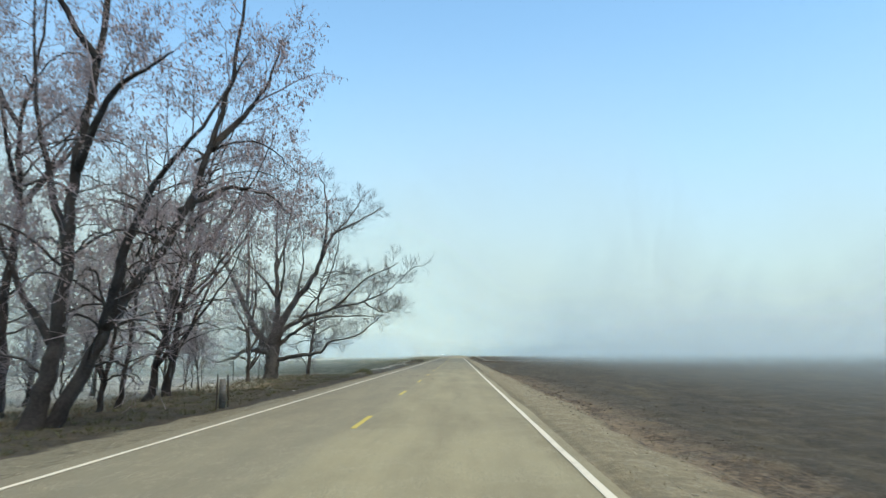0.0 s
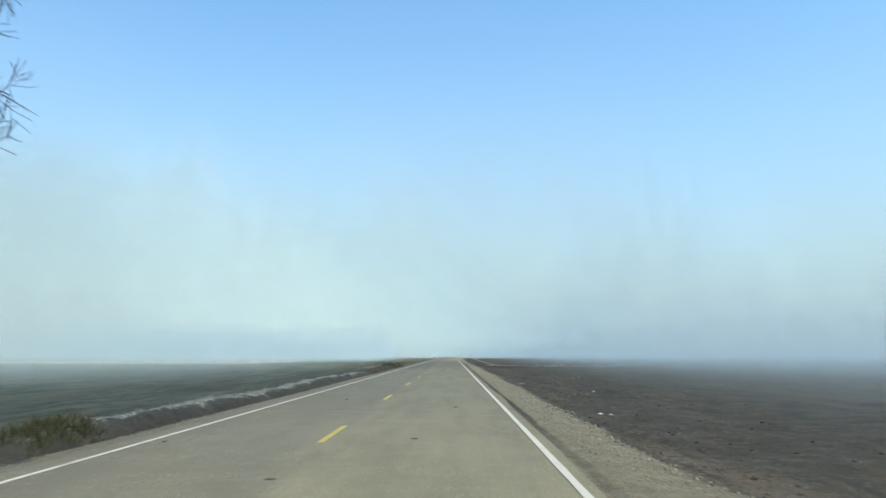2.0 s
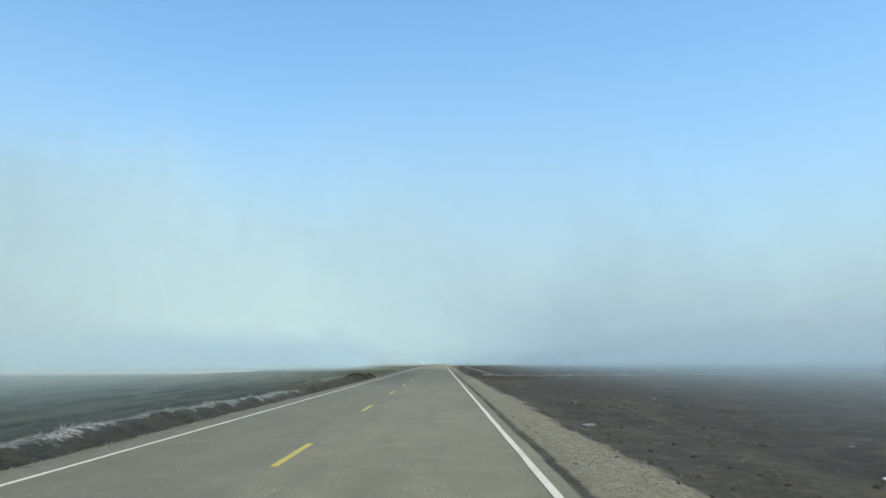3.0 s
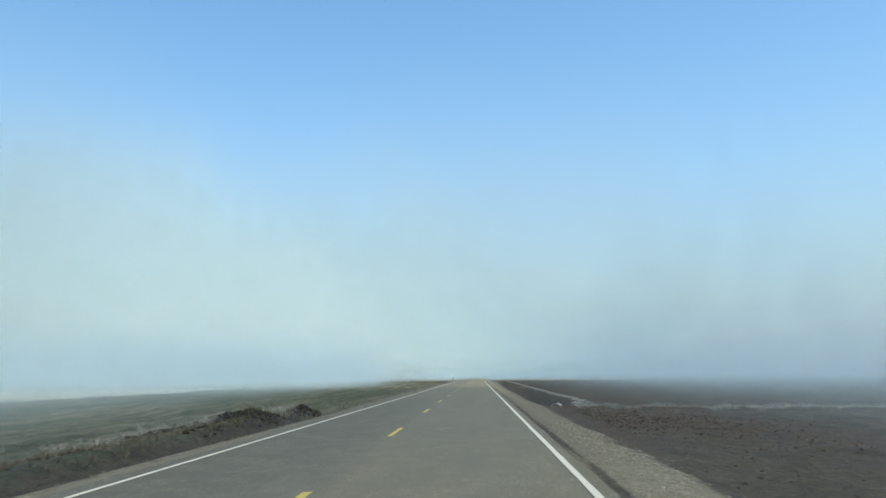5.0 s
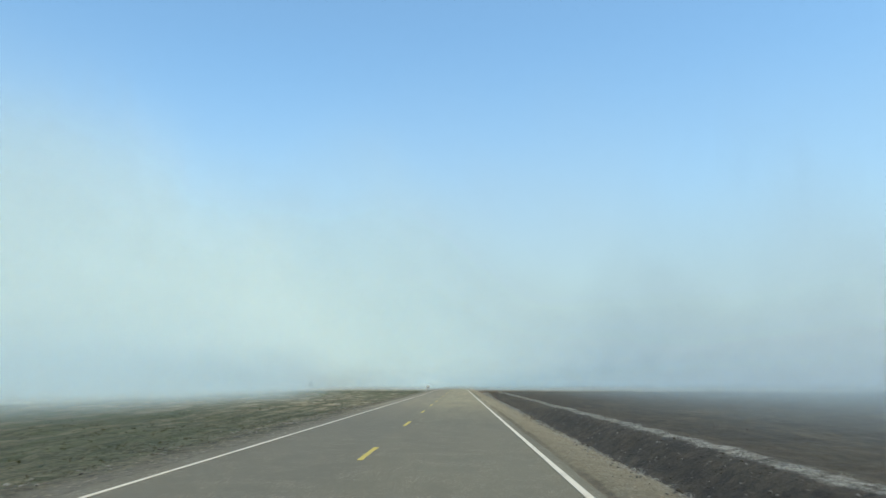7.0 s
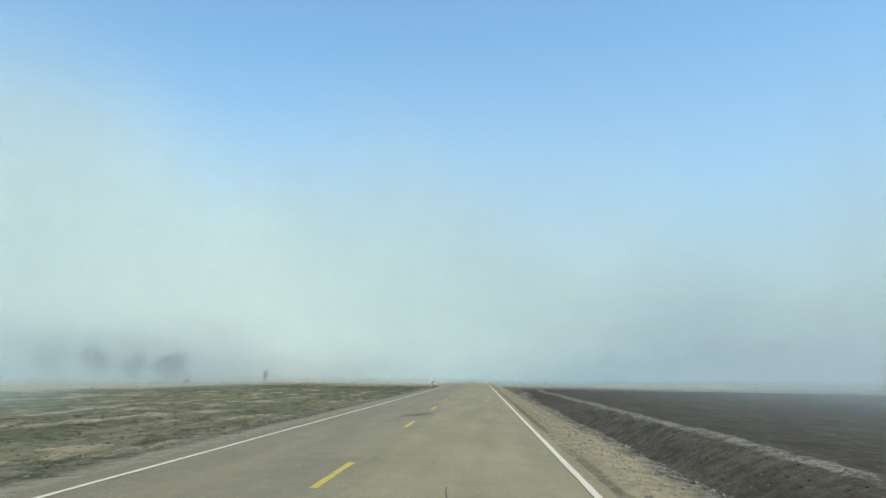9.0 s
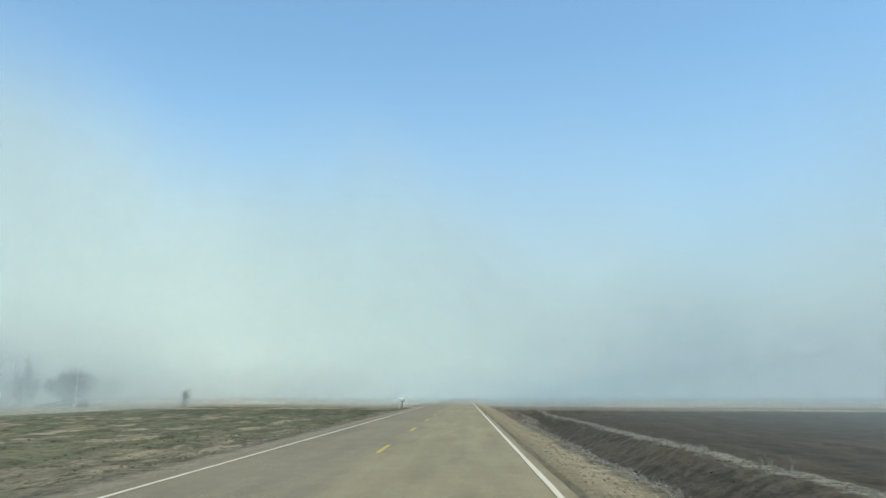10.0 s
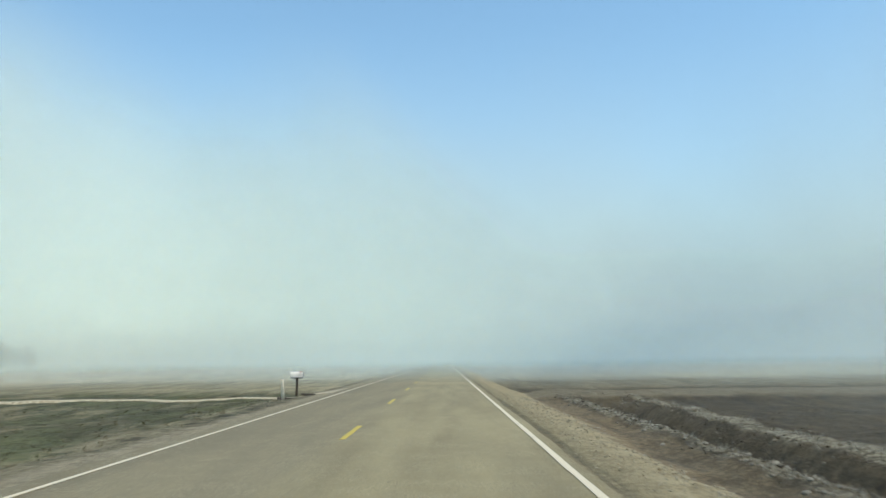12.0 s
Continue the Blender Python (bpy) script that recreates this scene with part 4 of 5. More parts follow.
RUSSET = mottled("dead_stalk", (0.03, 0.021, 0.014), (0.14, 0.098, 0.063), 6, 0.9, 0.2, 0.01, islands=0.7)
DARK_WOOD = mottled("dark_wood", (0.03, 0.026, 0.022), (0.09, 0.075, 0.06), 18, 0.9, 0.5, 0.006)
WHITE_PAINT = mottled("white_paint", (0.6, 0.59, 0.55), (0.82, 0.81, 0.77), 6, 0.45, 0.1, 0.002)
GALVANIZED = mottled("dull_metal", (0.05, 0.05, 0.05), (0.14, 0.14, 0.14), 20, 0.5, 0.1, 0.002, metal=0.6)
RED_PAINT = mottled("faded_red_paint", (0.25, 0.12, 0.09), (0.42, 0.24, 0.19), 12, 0.7, 0.2, 0.004)
TAR = mottled("tar_patch", (0.045, 0.043, 0.038), (0.09, 0.086, 0.075), 16, 0.8, 0.5, 0.005)
MUD = mottled("dried_mud", (0.05, 0.045, 0.038), (0.1, 0.09, 0.075), 16, 0.95, 0.5, 0.01)
ROOF_METAL = mottled("pale_roof_metal", (0.4, 0.42, 0.43), (0.6, 0.62, 0.63), 8, 0.5, 0.1, 0.004, metal=0.3)


# ---- farm track to the left ----
def track_material():
    """Pale gravel by the road, overgrown with dry grass farther out in the field."""
    m, t, s, _ = material("pale_track_gravel")
    p = place(t)
    x, y, z = node(t, "ShaderNodeSeparateXYZ", None, i0=p).outputs
    coarse, fine = grain(t, p, 0.5, 4), grain(t, p, 7, 6, 0.65)
    c = mix(t, step(t, fine, 0.36, 0.62), (0.26, 0.235, 0.17), (0.48, 0.44, 0.33))
    wild = mix(t, step(t, fine, 0.36, 0.62), (0.06, 0.06, 0.03), (0.2, 0.185, 0.11))
    far = calc(t, "ADD", x, calc(t, "MULTIPLY", calc(t, "SUBTRACT", coarse, 0.5), 26.0))
    link(t, mix(t, step(t, far, -12, -40, 0.0, 0.8), c, wild), s.inputs["Base Color"])
    s.inputs["Roughness"].default_value = 0.95
    relief(t, s, fine, 0.5, 0.02)
    return m


def build_track():
    s = Shape()
    n = 60
    for i in range(n + 1):
        u = i / n
        x = -3.55 - 66 * u
        y = 340.6 + (x + 5) * 0.32 + 2.2 * math.exp(x + 3.5) + 0.25 * bump_at(x, 7, 3)
        half = 0.62 + 1.9 * math.exp((x + 3.5) / 1.3)
        for k, v in enumerate((-1.25, -1, -0.4, 0.4, 1, 1.25)):
            e = 0.12 * bump_at(x, v * 9, 0.8)
            q = y + half * v + e
            g = max(ground_z(x, y - half * 0.6), ground_z(x, y), ground_z(x, y + half * 0.6))
            s.v.append((x, q, (g + 0.03 + 0.015 * bump_at(x, v * 3, 0.7)) if abs(v) <= 1 else g - 0.3))
    for i in range(n):
        for k in range(5):
            a = i * 6 + k
            s.f.append((a, a + 1, a + 7, a + 6))
    tagged(part("driveway", s, track_material()), "pale gravel farm track leading off into the field", "road", kind="structure")


build_track()


# ---- roadside posts, fence and mailbox ----
def t_post(parent, x, y, z, tall, lean=0.0):
    s = Shape()
    m = pose(x, y, z, 0, lean, 0)
    s.box(m, 0.045, 0.008, tall)
    s.box(m @ pose(0, 0.018, 0), 0.008, 0.03, tall)
    for k in range(6):
        s.box(m @ pose(0, -0.007, 0.3 + k * (tall - 0.4) / 6), 0.02, 0.008, 0.012)
    return part("post", s, STEEL, parent, smooth=False)


def marker_frame():
    base = thing("verge_marker", pose(-5.42, 8.9, -0.22), "grey wooden post between two dark steel stakes on the verge", "post")
    t_post(base, -0.02, -0.5, 0, 1.1, 1)
    t_post(base, 0.05, 0.5, 0, 1.05, -2)
    s = Shape()
    s.tube([Vector((0, 0, 0)), Vector((0.01, 0, 0.5)), Vector((0.0, 0.01, 0.92))], [0.11, 0.105, 0.1], 10)
    part("wooden_post", s, GREY_WOOD, base, "weathered grey wood")


def fence():
    base = thing("wire_fence", pose(-12.1, 0, -0.35), "rusty wire fence on thin steel stakes at the field edge", "fence")
    ys = [-4.0 + 6.1 * k for k in range(9)]
    for k, y in enumerate(ys):
        t_post(base, 0.15 * bump_at(k, 3, 1.3), y, 0, 1.3, 3 * bump_at(k, 8, 0.7))
    for z in (0.35, 0.65, 0.95, 1.2):
        s = Shape()
        pts = []
        for a, b in zip(ys, ys[1:]):
            pts += [Vector((0, a, z)), Vector((0, (a + b) / 2, z - 0.03))]
        pts.append(Vector((0, ys[-1], z)))
        s.tube(pts, [0.004] * len(pts), 4)
        part("wire", s, STEEL, base, smooth=False)


def mailbox():
    base = thing("mailbox", pose(-5.2, 339.2, -0.12, 0, 0, 8), "white rural mailbox on a dark wooden post beside the track", "mailbox")
    s = Shape()
    s.box(pose(0, 0, 0, 0, 1.5, 0), 0.11, 0.11, 0.86)
    part("post", s, DARK_WOOD, base, "dark wooden post", smooth=False)
    s = Shape()
    s.box(pose(0.02, 0, 0.84), 0.58, 0.18, 0.05)
    part("shelf", s, DARK_WOOD, base, "dark board under the box", smooth=False)
    # the box: a half-round tunnel lying along x
    s = Shape()
    arc = [(0.15, 0.0), (0.15, 0.14)] + [(0.15 * math.cos(math.pi * k / 10), 0.14 + 0.13 * math.sin(math.pi * k / 10)) for k in range(1, 10)] + [(-0.15, 0.14), (-0.15, 0.0)]
    n = len(arc)
    for x in (-0.31, 0.31):
        s.v += [(x, w, 0.89 + z) for w, z in arc]
    for i in range(n):
        j = (i + 1) % n
        s.f.append((i, j, n + j, n + i))
    s.f += [tuple(reversed(range(n))), tuple(range(n, 2 * n))]
    box = part("box", s, WHITE_PAINT, base, "white painted metal box", smooth=False)
    s = Shape()
    s.v = [(0.312, w * 1.04, 0.888 + z * 1.03) for w, z in arc] + [(0.33, w * 1.04, 0.888 + z * 1.03) for w, z in arc]
    for i in range(n):
        j = (i + 1) % n
        s.f.append((i, j, n + j, n + i))
    s.f += [tuple(reversed(range(n))), tuple(range(n, 2 * n))]
    door = part("door", s, GALVANIZED, base, "dull grey metal door", smooth=False)
    s = Shape()
    s.box(pose(0.345, 0, 1.1), 0.025, 0.05, 0.02)
    part("latch", s, GALVANIZED, door, smooth=False)
    s = Shape()
    s.box(pose(0.16, -0.158, 1.0), 0.02, 0.008, 0.2)
    s.box(pose(0.19, -0.158, 1.13), 0.08, 0.008, 0.07)
    part("flag", s, RED_PAINT, box, "small faded red flag", smooth=False)


def marker_post():
    base = thing("marker_post", pose(-5.45, 337.3, -0.2), "bent whitish marker post beside the farm track", "post")
    s = Shape()
    s.tube([Vector((0, 0, 0)), Vector((-0.01, 0, 0.35)), Vector((-0.03, 0, 0.7)), Vector((-0.05, 0, 0.92))], [0.075, 0.075, 0.072, 0.068], 8)
    part("shaft", s, PALE_WOOD, base)
    s = Shape()
    s.tube([Vector((0, 0, -0.05)), Vector((0, 0, 0.07))], [0.12, 0.08], 8)
    part("foot", s, GREY_WOOD, base, "grey earthy foot")


def timber(x, y, turn, long):
    s = Shape()
    s.box(pose(x, y, ground_z(x, y) - 0.01, 3, 4, turn), long, 0.16, 0.11)
    tagged(part("timber", s, DARK_WOOD, smooth=False), "weathered dark timber lying on the verge by the mailbox", "timber", "timbers by the mailbox")


def culvert():
    """The open end of a concrete drain pipe in the bank of the field crossing."""
    base = thing("culvert", pose(7.4, 166.2, -0.72, 0, 0, -12), "pale concrete drain pipe end in the frosty ditch bank", "culvert")
    s = Shape()
    n = 20
    for y in (0.7, -0.55, -0.7):
        for r in (0.32, 0.25):
            e = r * (1.08 if y < -0.6 and r > 0.3 else 1.0)
            s.v += [(e * math.cos(6.2832 * k / n), y, e * math.sin(6.2832 * k / n)) for k in range(n)]
    for k in range(n):
        j = (k + 1) % n
        s.f += [(k, j, 2 * n + j, 2 * n + k), (2 * n + k, 2 * n + j, 4 * n + j, 4 * n + k), (n + j, n + k, 3 * n + k, 3 * n + j), (3 * n + j, 3 * n + k, 5 * n + k, 5 * n + j),
                (4 * n + k, 4 * n + j, 5 * n + j, 5 * n + k), (n + k, n + j, j, k)]
    part("pipe", s, CONCRETE, base)
    s = Shape()
    s = Shape()
    s.box(pose(0.02, -0.78, -0.46, 3, 2, 3), 0.95, 0.14, 0.34)
    part("sill", s, CONCRETE, base, "low frosted concrete sill", smooth=False)


def slab(x, y, turn, long, wide):
    s = Shape()
    pts = [(-0.5, -0.5), (0.1, -0.6), (0.5, -0.35), (0.55, 0.4), (0.0, 0.55), (-0.5, 0.35)]
    m = pose(x, y, max(ground_z(x + dx, y) for dx in (-0.3, 0, 0.3)) - 0.02, 4, -3, turn)
    for z in (0, 0.07):
        s.v += [tuple(m @ Vector((px * long, py * wide, z))) for px, py in pts]
    s.f += [tuple(reversed(range(6))), tuple(range(6, 12))] + [(k, (k + 1) % 6, 6 + (k + 1) % 6, 6 + k) for k in range(6)]
    tagged(part("concrete_slab", s, CONCRETE, smooth=False), "broken pale concrete slab lying on the ditch bank", "slab", "slabs by the crossing")


def scrap(x, y, turn, long):
    """A crumpled white scrap lying on the soil."""
    s = Shape()
    m = pose(x, y, ground_z(x, y) + 0.005, 0, 6, turn)
    n = 6
    for i in range(n + 1):
        u = i / n - 0.5
        w = 0.028 * (1.2 - abs(u)) * (1 + 0.5 * bump_at(i, x, 0.8))
        s.v += [tuple(m @ Vector((u * long, -w, 0.0))), tuple(m @ Vector((u * long, 0, 0.03 + 0.02 * bump_at(i, y, 0.7)))), tuple(m @ Vector((u * long, w, 0.0)))]
    for i in range(n):
        for k in range(2):
            a = 3 * i + k
            s.f.append((a, a + 3, a + 4, a + 1))
        s.f.append((3 * i, 3 * i + 2, 3 * i + 5, 3 * i + 3))
    s.f += [(0, 1, 2), (3 * n + 2, 3 * n + 1, 3 * n)]
    tagged(part("litter", s, WHITE_PAINT, smooth=False), "crumpled white scrap of litter on the dark soil", "litter", "white scraps on the field")


culvert()
slab(8.5, 164.9, 10, 0.6, 0.4)
slab(6.6, 84.0, 30, 0.4, 0.25)
for row in ((6.85, 59.6, 10, 0.13), (7.2, 59.7, -20, 0.15), (9.3, 74.0, 15, 0.14), (-5.6, 20.4, 25, 0.12)):
    scrap(*row)
marker_frame()
fence()
mailbox()
marker_post()
timber(-5.5, 338.4, 25, 0.9)
timber(-4.7, 339.6, 15, 0.7)


# ---- things far off in the fog ----
def far_trees():
    spots = ((-53, 343, 6.5), (-56.5, 346, 6.0), (-64.2, 348, 7.0), (-68.4, 345, 6.5), (-74, 352, 6.5), (-46.5, 343, 5.0))
    for k, (x, y, tall) in enumerate(spots):
        straight_tree(60 + k, (x, y, -0.3), tall, 0.15, (0.02 * (k % 3 - 1), 0.0), 5, label="bare pale-barked farmyard tree half lost in the fog", group="farmyard trees", reach=2.0, count=5, levels=3, thin=0.01, bark=PALE_WOOD)
    straight_tree(71, (-32.2, 341.7, -0.3), 2.3, 0.05, (0.03, 0.0), 8, label="small bare shrub at the edge of the field", group="", reach=0.8, count=5, levels=2, thin=0.01, bark=GREY_BARK)
    rnd = random.Random(9)
    for k in range(7):
        straight_tree(80 + k, (-154 - 3.4 * k + rnd.uniform(-1, 1), 590 + rnd.uniform(-6, 6), -0.4), 9.4 - 0.35 * abs(k - 3) ** 1.6, 0.26, (0, 0), 12,
                      label="bare dense grove tree, a grey mass in the fog", group="grove in the fog", reach=3.2, count=5, levels=3, thin=0.03)


def evergreen(seed, x, y, wide, tall, low):
    """A dense dark shrub tree: stems and a crown of many small sprays of leaves with an uneven outline."""
    rnd = random.Random(seed)
    base = thing("evergreen", pose(x, y, -0.35), "dark dense evergreen shrub of the farmyard in the fog", "shrub", "farmyard evergreens")
    stems, crown = Shape(), Shape()
    for k in range(4):
        a = rnd.uniform(0, 6.28)
        r = wide * 0.3 * rnd.random()
        stems.tube([Vector((0.1 * math.cos(a), 0.1 * math.sin(a), 0)), Vector((0.5 * r * math.cos(a), 0.5 * r * math.sin(a), tall * 0.35)), Vector((r * math.cos(a), r * math.sin(a), tall * 0.8))], [0.11, 0.08, 0.03], 6)
    lobes = [(rnd.uniform(-0.32, 0.32) * wide, rnd.uniform(-0.3, 0.3) * wide, rnd.uniform(low + 0.12, 0.8) * tall, rnd.uniform(0.16, 0.3) * wide) for _ in range(11)]
    for cx, cy, cz, r in lobes:
        for _ in range(330):
            d = Vector((rnd.gauss(0, 1), rnd.gauss(0, 1), rnd.gauss(0, 0.9))).normalized()
            c = Vector((cx, cy, cz)) + d * r * rnd.uniform(0.35, 1.12)
            if c.z > 0.1:
                u = Vector((rnd.gauss(0, 1), rnd.gauss(0, 1), rnd.gauss(0, 1))).normalized() * rnd.uniform(0.08, 0.2)
                w = d.cross(u).normalized() * rnd.uniform(0.04, 0.09)
                crown.poly(c - u, c + w, c + u, c - w)
    part("trunk", stems, BARK, base)
    part("crown", crown, EVERGREEN, base, "dark green sprays of leaves", smooth=False)


def implement():
    """A towed grain auger: two long tubes lying up against a trestle of thin poles, with wheels and a pale hopper."""
    base = thing("grain_auger", pose(-44.8, 341.2, -0.3, 0, 0, 6), "dark weathered grain auger with a pale hopper in the field", "implement")
    for name, a, b, r in (("tube", (-5.2, 0.3, 0.12), (0.2, 0.2, 1.45), 0.09), ("tube", (-3.8, -0.3, 0.12), (0.9, -0.2, 0.95), 0.08)):
        s = Shape()
        a, b = Vector(a), Vector(b)
        s.tube([a, a.lerp(b, 0.03), a.lerp(b, 0.97), b], [r * 1.3, r, r, r * 1.3], 10)
        tube = part(name, s, STEEL, base, "long dark steel tube")
        s = Shape()
        s.tube([b, b + Vector((0.05, 0, -0.3))], [r * 1.1, r * 0.9], 8)
        part("spout", s, GALVANIZED, tube)
    for x in (-1.35, -1.05):
        s = Shape()
        s.tube([Vector((x, 0.1, 0)), Vector((x + 0.02, 0.1, 2.3)), Vector((x - 0.03, 0.1, 4.6))], [0.05, 0.045, 0.03], 6)
        part("pole", s, STEEL, base, "thin upright steel pole")
    for z in (0.9, 2.4, 3.8):
        s = Shape()
        s.box(pose(-1.2, 0.1, z), 0.32, 0.03, 0.04)
        part("brace", s, STEEL, base, smooth=False)
    s = Shape()
    s.box(pose(0, 0, 0.06), 0.4, 0.5, 0.1)
    for dx, dy in ((-0.24, 0), (0.24, 0), (0, -0.3), (0, 0.3)):
        s.box(pose(dx, dy, 0.14), 0.05 if dx else 0.44, 0.05 if dy else 0.56, 0.36)
    part("hopper", s, WHITE_PAINT, base, "pale metal hopper", smooth=False)
    for y in (-0.75, 0.75):
        s = Shape()
        s.tube([Vector((0.3, y - 0.1, 0.36)), Vector((0.3, y - 0.07, 0.36)), Vector((0.3, y + 0.07, 0.36)), Vector((0.3, y + 0.1, 0.36))], [0.3, 0.36, 0.36, 0.3], 20)
        wheel = part("wheel", s, TAR, base, "dark rubber tyre")
        s = Shape()
        s.tube([Vector((0.3, y - 0.11, 0.36)), Vector((0.3, y + 0.11, 0.36))], [0.17, 0.17], 14)
        part("rim", s, GALVANIZED, wheel)
    s = Shape()
    s.tube([Vector((0.3, -0.75, 0.36)), Vector((0.3, 0.75, 0.36))], [0.05, 0.05], 6)
    part("axle", s, STEEL, base)


def barn():
    base = thing("barn", pose(-126, 403, -0.4, 0, 0, 20) @ Matrix.Diagonal((0.7, 0.7, 0.75, 1)), "small white metal barn far off in the fog", "barn")
    s = Shape()
    for m, sx, sy in ((pose(0, -3.9, 0), 6.0, 0.2), (pose(0, 3.9, 0), 6.0, 0.2), (pose(-2.9, 0, 0), 0.2, 7.6), (pose(2.9, 0, 0), 0.2, 7.6)):
        s.box(m, sx, sy, 3.0)
    for y in (-3.95, 3.95):
        s.poly((-3, y, 3.0), (3, y, 3.0), (0, y, 4.4))
    part("wall", s, WHITE_PAINT, base, smooth=False)
    for side in (-1, 1):
        s = Shape()
        a, b = Vector((side * 3.3, 0, 2.9)), Vector((0, 0, 4.5))
        for p in (a, b):
            for y in (-4.3, 4.3):
                s.v += [(p.x, y, p.z), (p.x, y, p.z + 0.12)]
        s.f += [(0, 2, 6, 4), (1, 5, 7, 3), (0, 1, 3, 2), (4, 6, 7, 5), (0, 4, 5, 1), (2, 3, 7, 6)]
        part("roof", s, WHITE_PAINT, base, "pale sheet metal", smooth=False)
    s = Shape()
    s.box(pose(0, -4.04, 0.05), 2.6, 0.08, 2.5)
    part("door", s, ROOF_METAL, base, "pale sliding door", smooth=False)


far_trees()
for seed, x, y, wide, tall, low in ((91, -66.5, 354, 7.5, 5.6, 0.2), (92, -61, 356, 4.5, 3.8, 0.25), (93, -52.5, 352, 6.0, 4.6, 0.25), (94, -77, 358, 7.0, 5.4, 0.1)):
    evergreen(seed, x, y, wide, tall, low)
implement()
barn()


# ---- stains and litter on the road ----
def blot(rnd, x, y, rx, ry, z=0.0):
    s = Shape()
    n = 16
    ph = rnd.uniform(0, 9)
    rim = [(x + rx * math.cos(6.2832 * k / n) * (1 + 0.45 * bump_at(k * 0.9 + ph, x, 1.0)), y + ry * math.sin(6.2832 * k / n) * (1 + 0.45 * bump_at(k * 0.9, ph, 1.0))) for k in range(n)]
    s.v = [(a, b, 0.004) for a, b in rim] + [(x + (a - x) * 0.85, y + (b - y) * 0.85, 0.012 + z) for a, b in rim]
    for k in range(n):
        j = (k + 1) % n
        s.f.append((k, j, n + j, n + k))
    s.f.append(tuple(range(n, 2 * n)))
    return s


def road_marks():
    rnd = random.Random(3)
    for _ in range(9):
        u, w = rnd.gauss(0, 0.24), rnd.gauss(0, 0.8)
        tagged(part("tar_patch", blot(rnd, -0.22 + u + 0.15 * w, 251.6 + w, rnd.uniform(0.02, 0.06), rnd.uniform(0.03, 0.1), rnd.uniform(-0.002, 0.002)), TAR),
               "dark crumbling tar patch on the worn asphalt", "road patch", kind="structure")
    for k in range(16):
        y = rnd.choice((rnd.uniform(27, 38), rnd.uniform(27, 52), rnd.uniform(30, 62)))
        x = rnd.uniform(-2.8, 2.9)
        r = rnd.uniform(0.015, 0.04)
        tagged(part("mud_clod", blot(rnd, x, y, r * 1.7, r, rnd.uniform(0.004, 0.014)), MUD), "small dark clod of dried mud on the asphalt", "mud", "mud clods on the road")
    for x0, y0, y1 in ((1.78, 224.5, 232.0), (-0.2, 222, 229)):
        s = Shape()
        n = int((y1 - y0) / 0.35)
        for i in range(n + 1):
            y = y0 + (y1 - y0) * i / n
            x = x0 + 0.09 * bump_at(x0, y, 0.7)
            w = 0.012 * (0.5 + abs(bump_at(y, x0, 0.5)))
            s.v += [(x - w, y, 0.0115), (x + w, y, 0.0115)]
        for i in range(n):
            a = 2 * i
            s.f.append((a, a + 1, a + 3, a + 2))
        tagged(part("crack", s, TAR, smooth=False), "thin dark crack running along the asphalt", "crack", kind="structure")


road_marks()


# ---- grass, stones and clods ----
def tuft(s, rnd, x, y, tall, wide, blades, thick):
    z = ground_z(x, y) - 0.02
    for _ in range(blades):
        a, r = rnd.uniform(0, 6.283), rnd.uniform(0, wide * 0.35)
        p = Vector((x + math.cos(a) * r, y + math.sin(a) * r, z))
        h, out = tall * rnd.uniform(0.5, 1.15), rnd.uniform(0.1, 0.9) * wide
        b = rnd.uniform(0, 6.283)
        w = Vector((math.cos(b), math.sin(b), 0)) * thick
        mid = p + Vector((math.cos(a) * out * 0.4, math.sin(a) * out * 0.4, h * 0.65))
        tip = p + Vector((math.cos(a) * out, math.sin(a) * out, h))
        n0 = len(s.v)
        s.v += [tuple(p - w), tuple(p + w), tuple(mid + w * 0.7), tuple(mid - w * 0.7), tuple(tip)]
        s.f += [(n0, n0 + 1, n0 + 2, n0 + 3), (n0 + 3, n0 + 2, n0 + 4)]


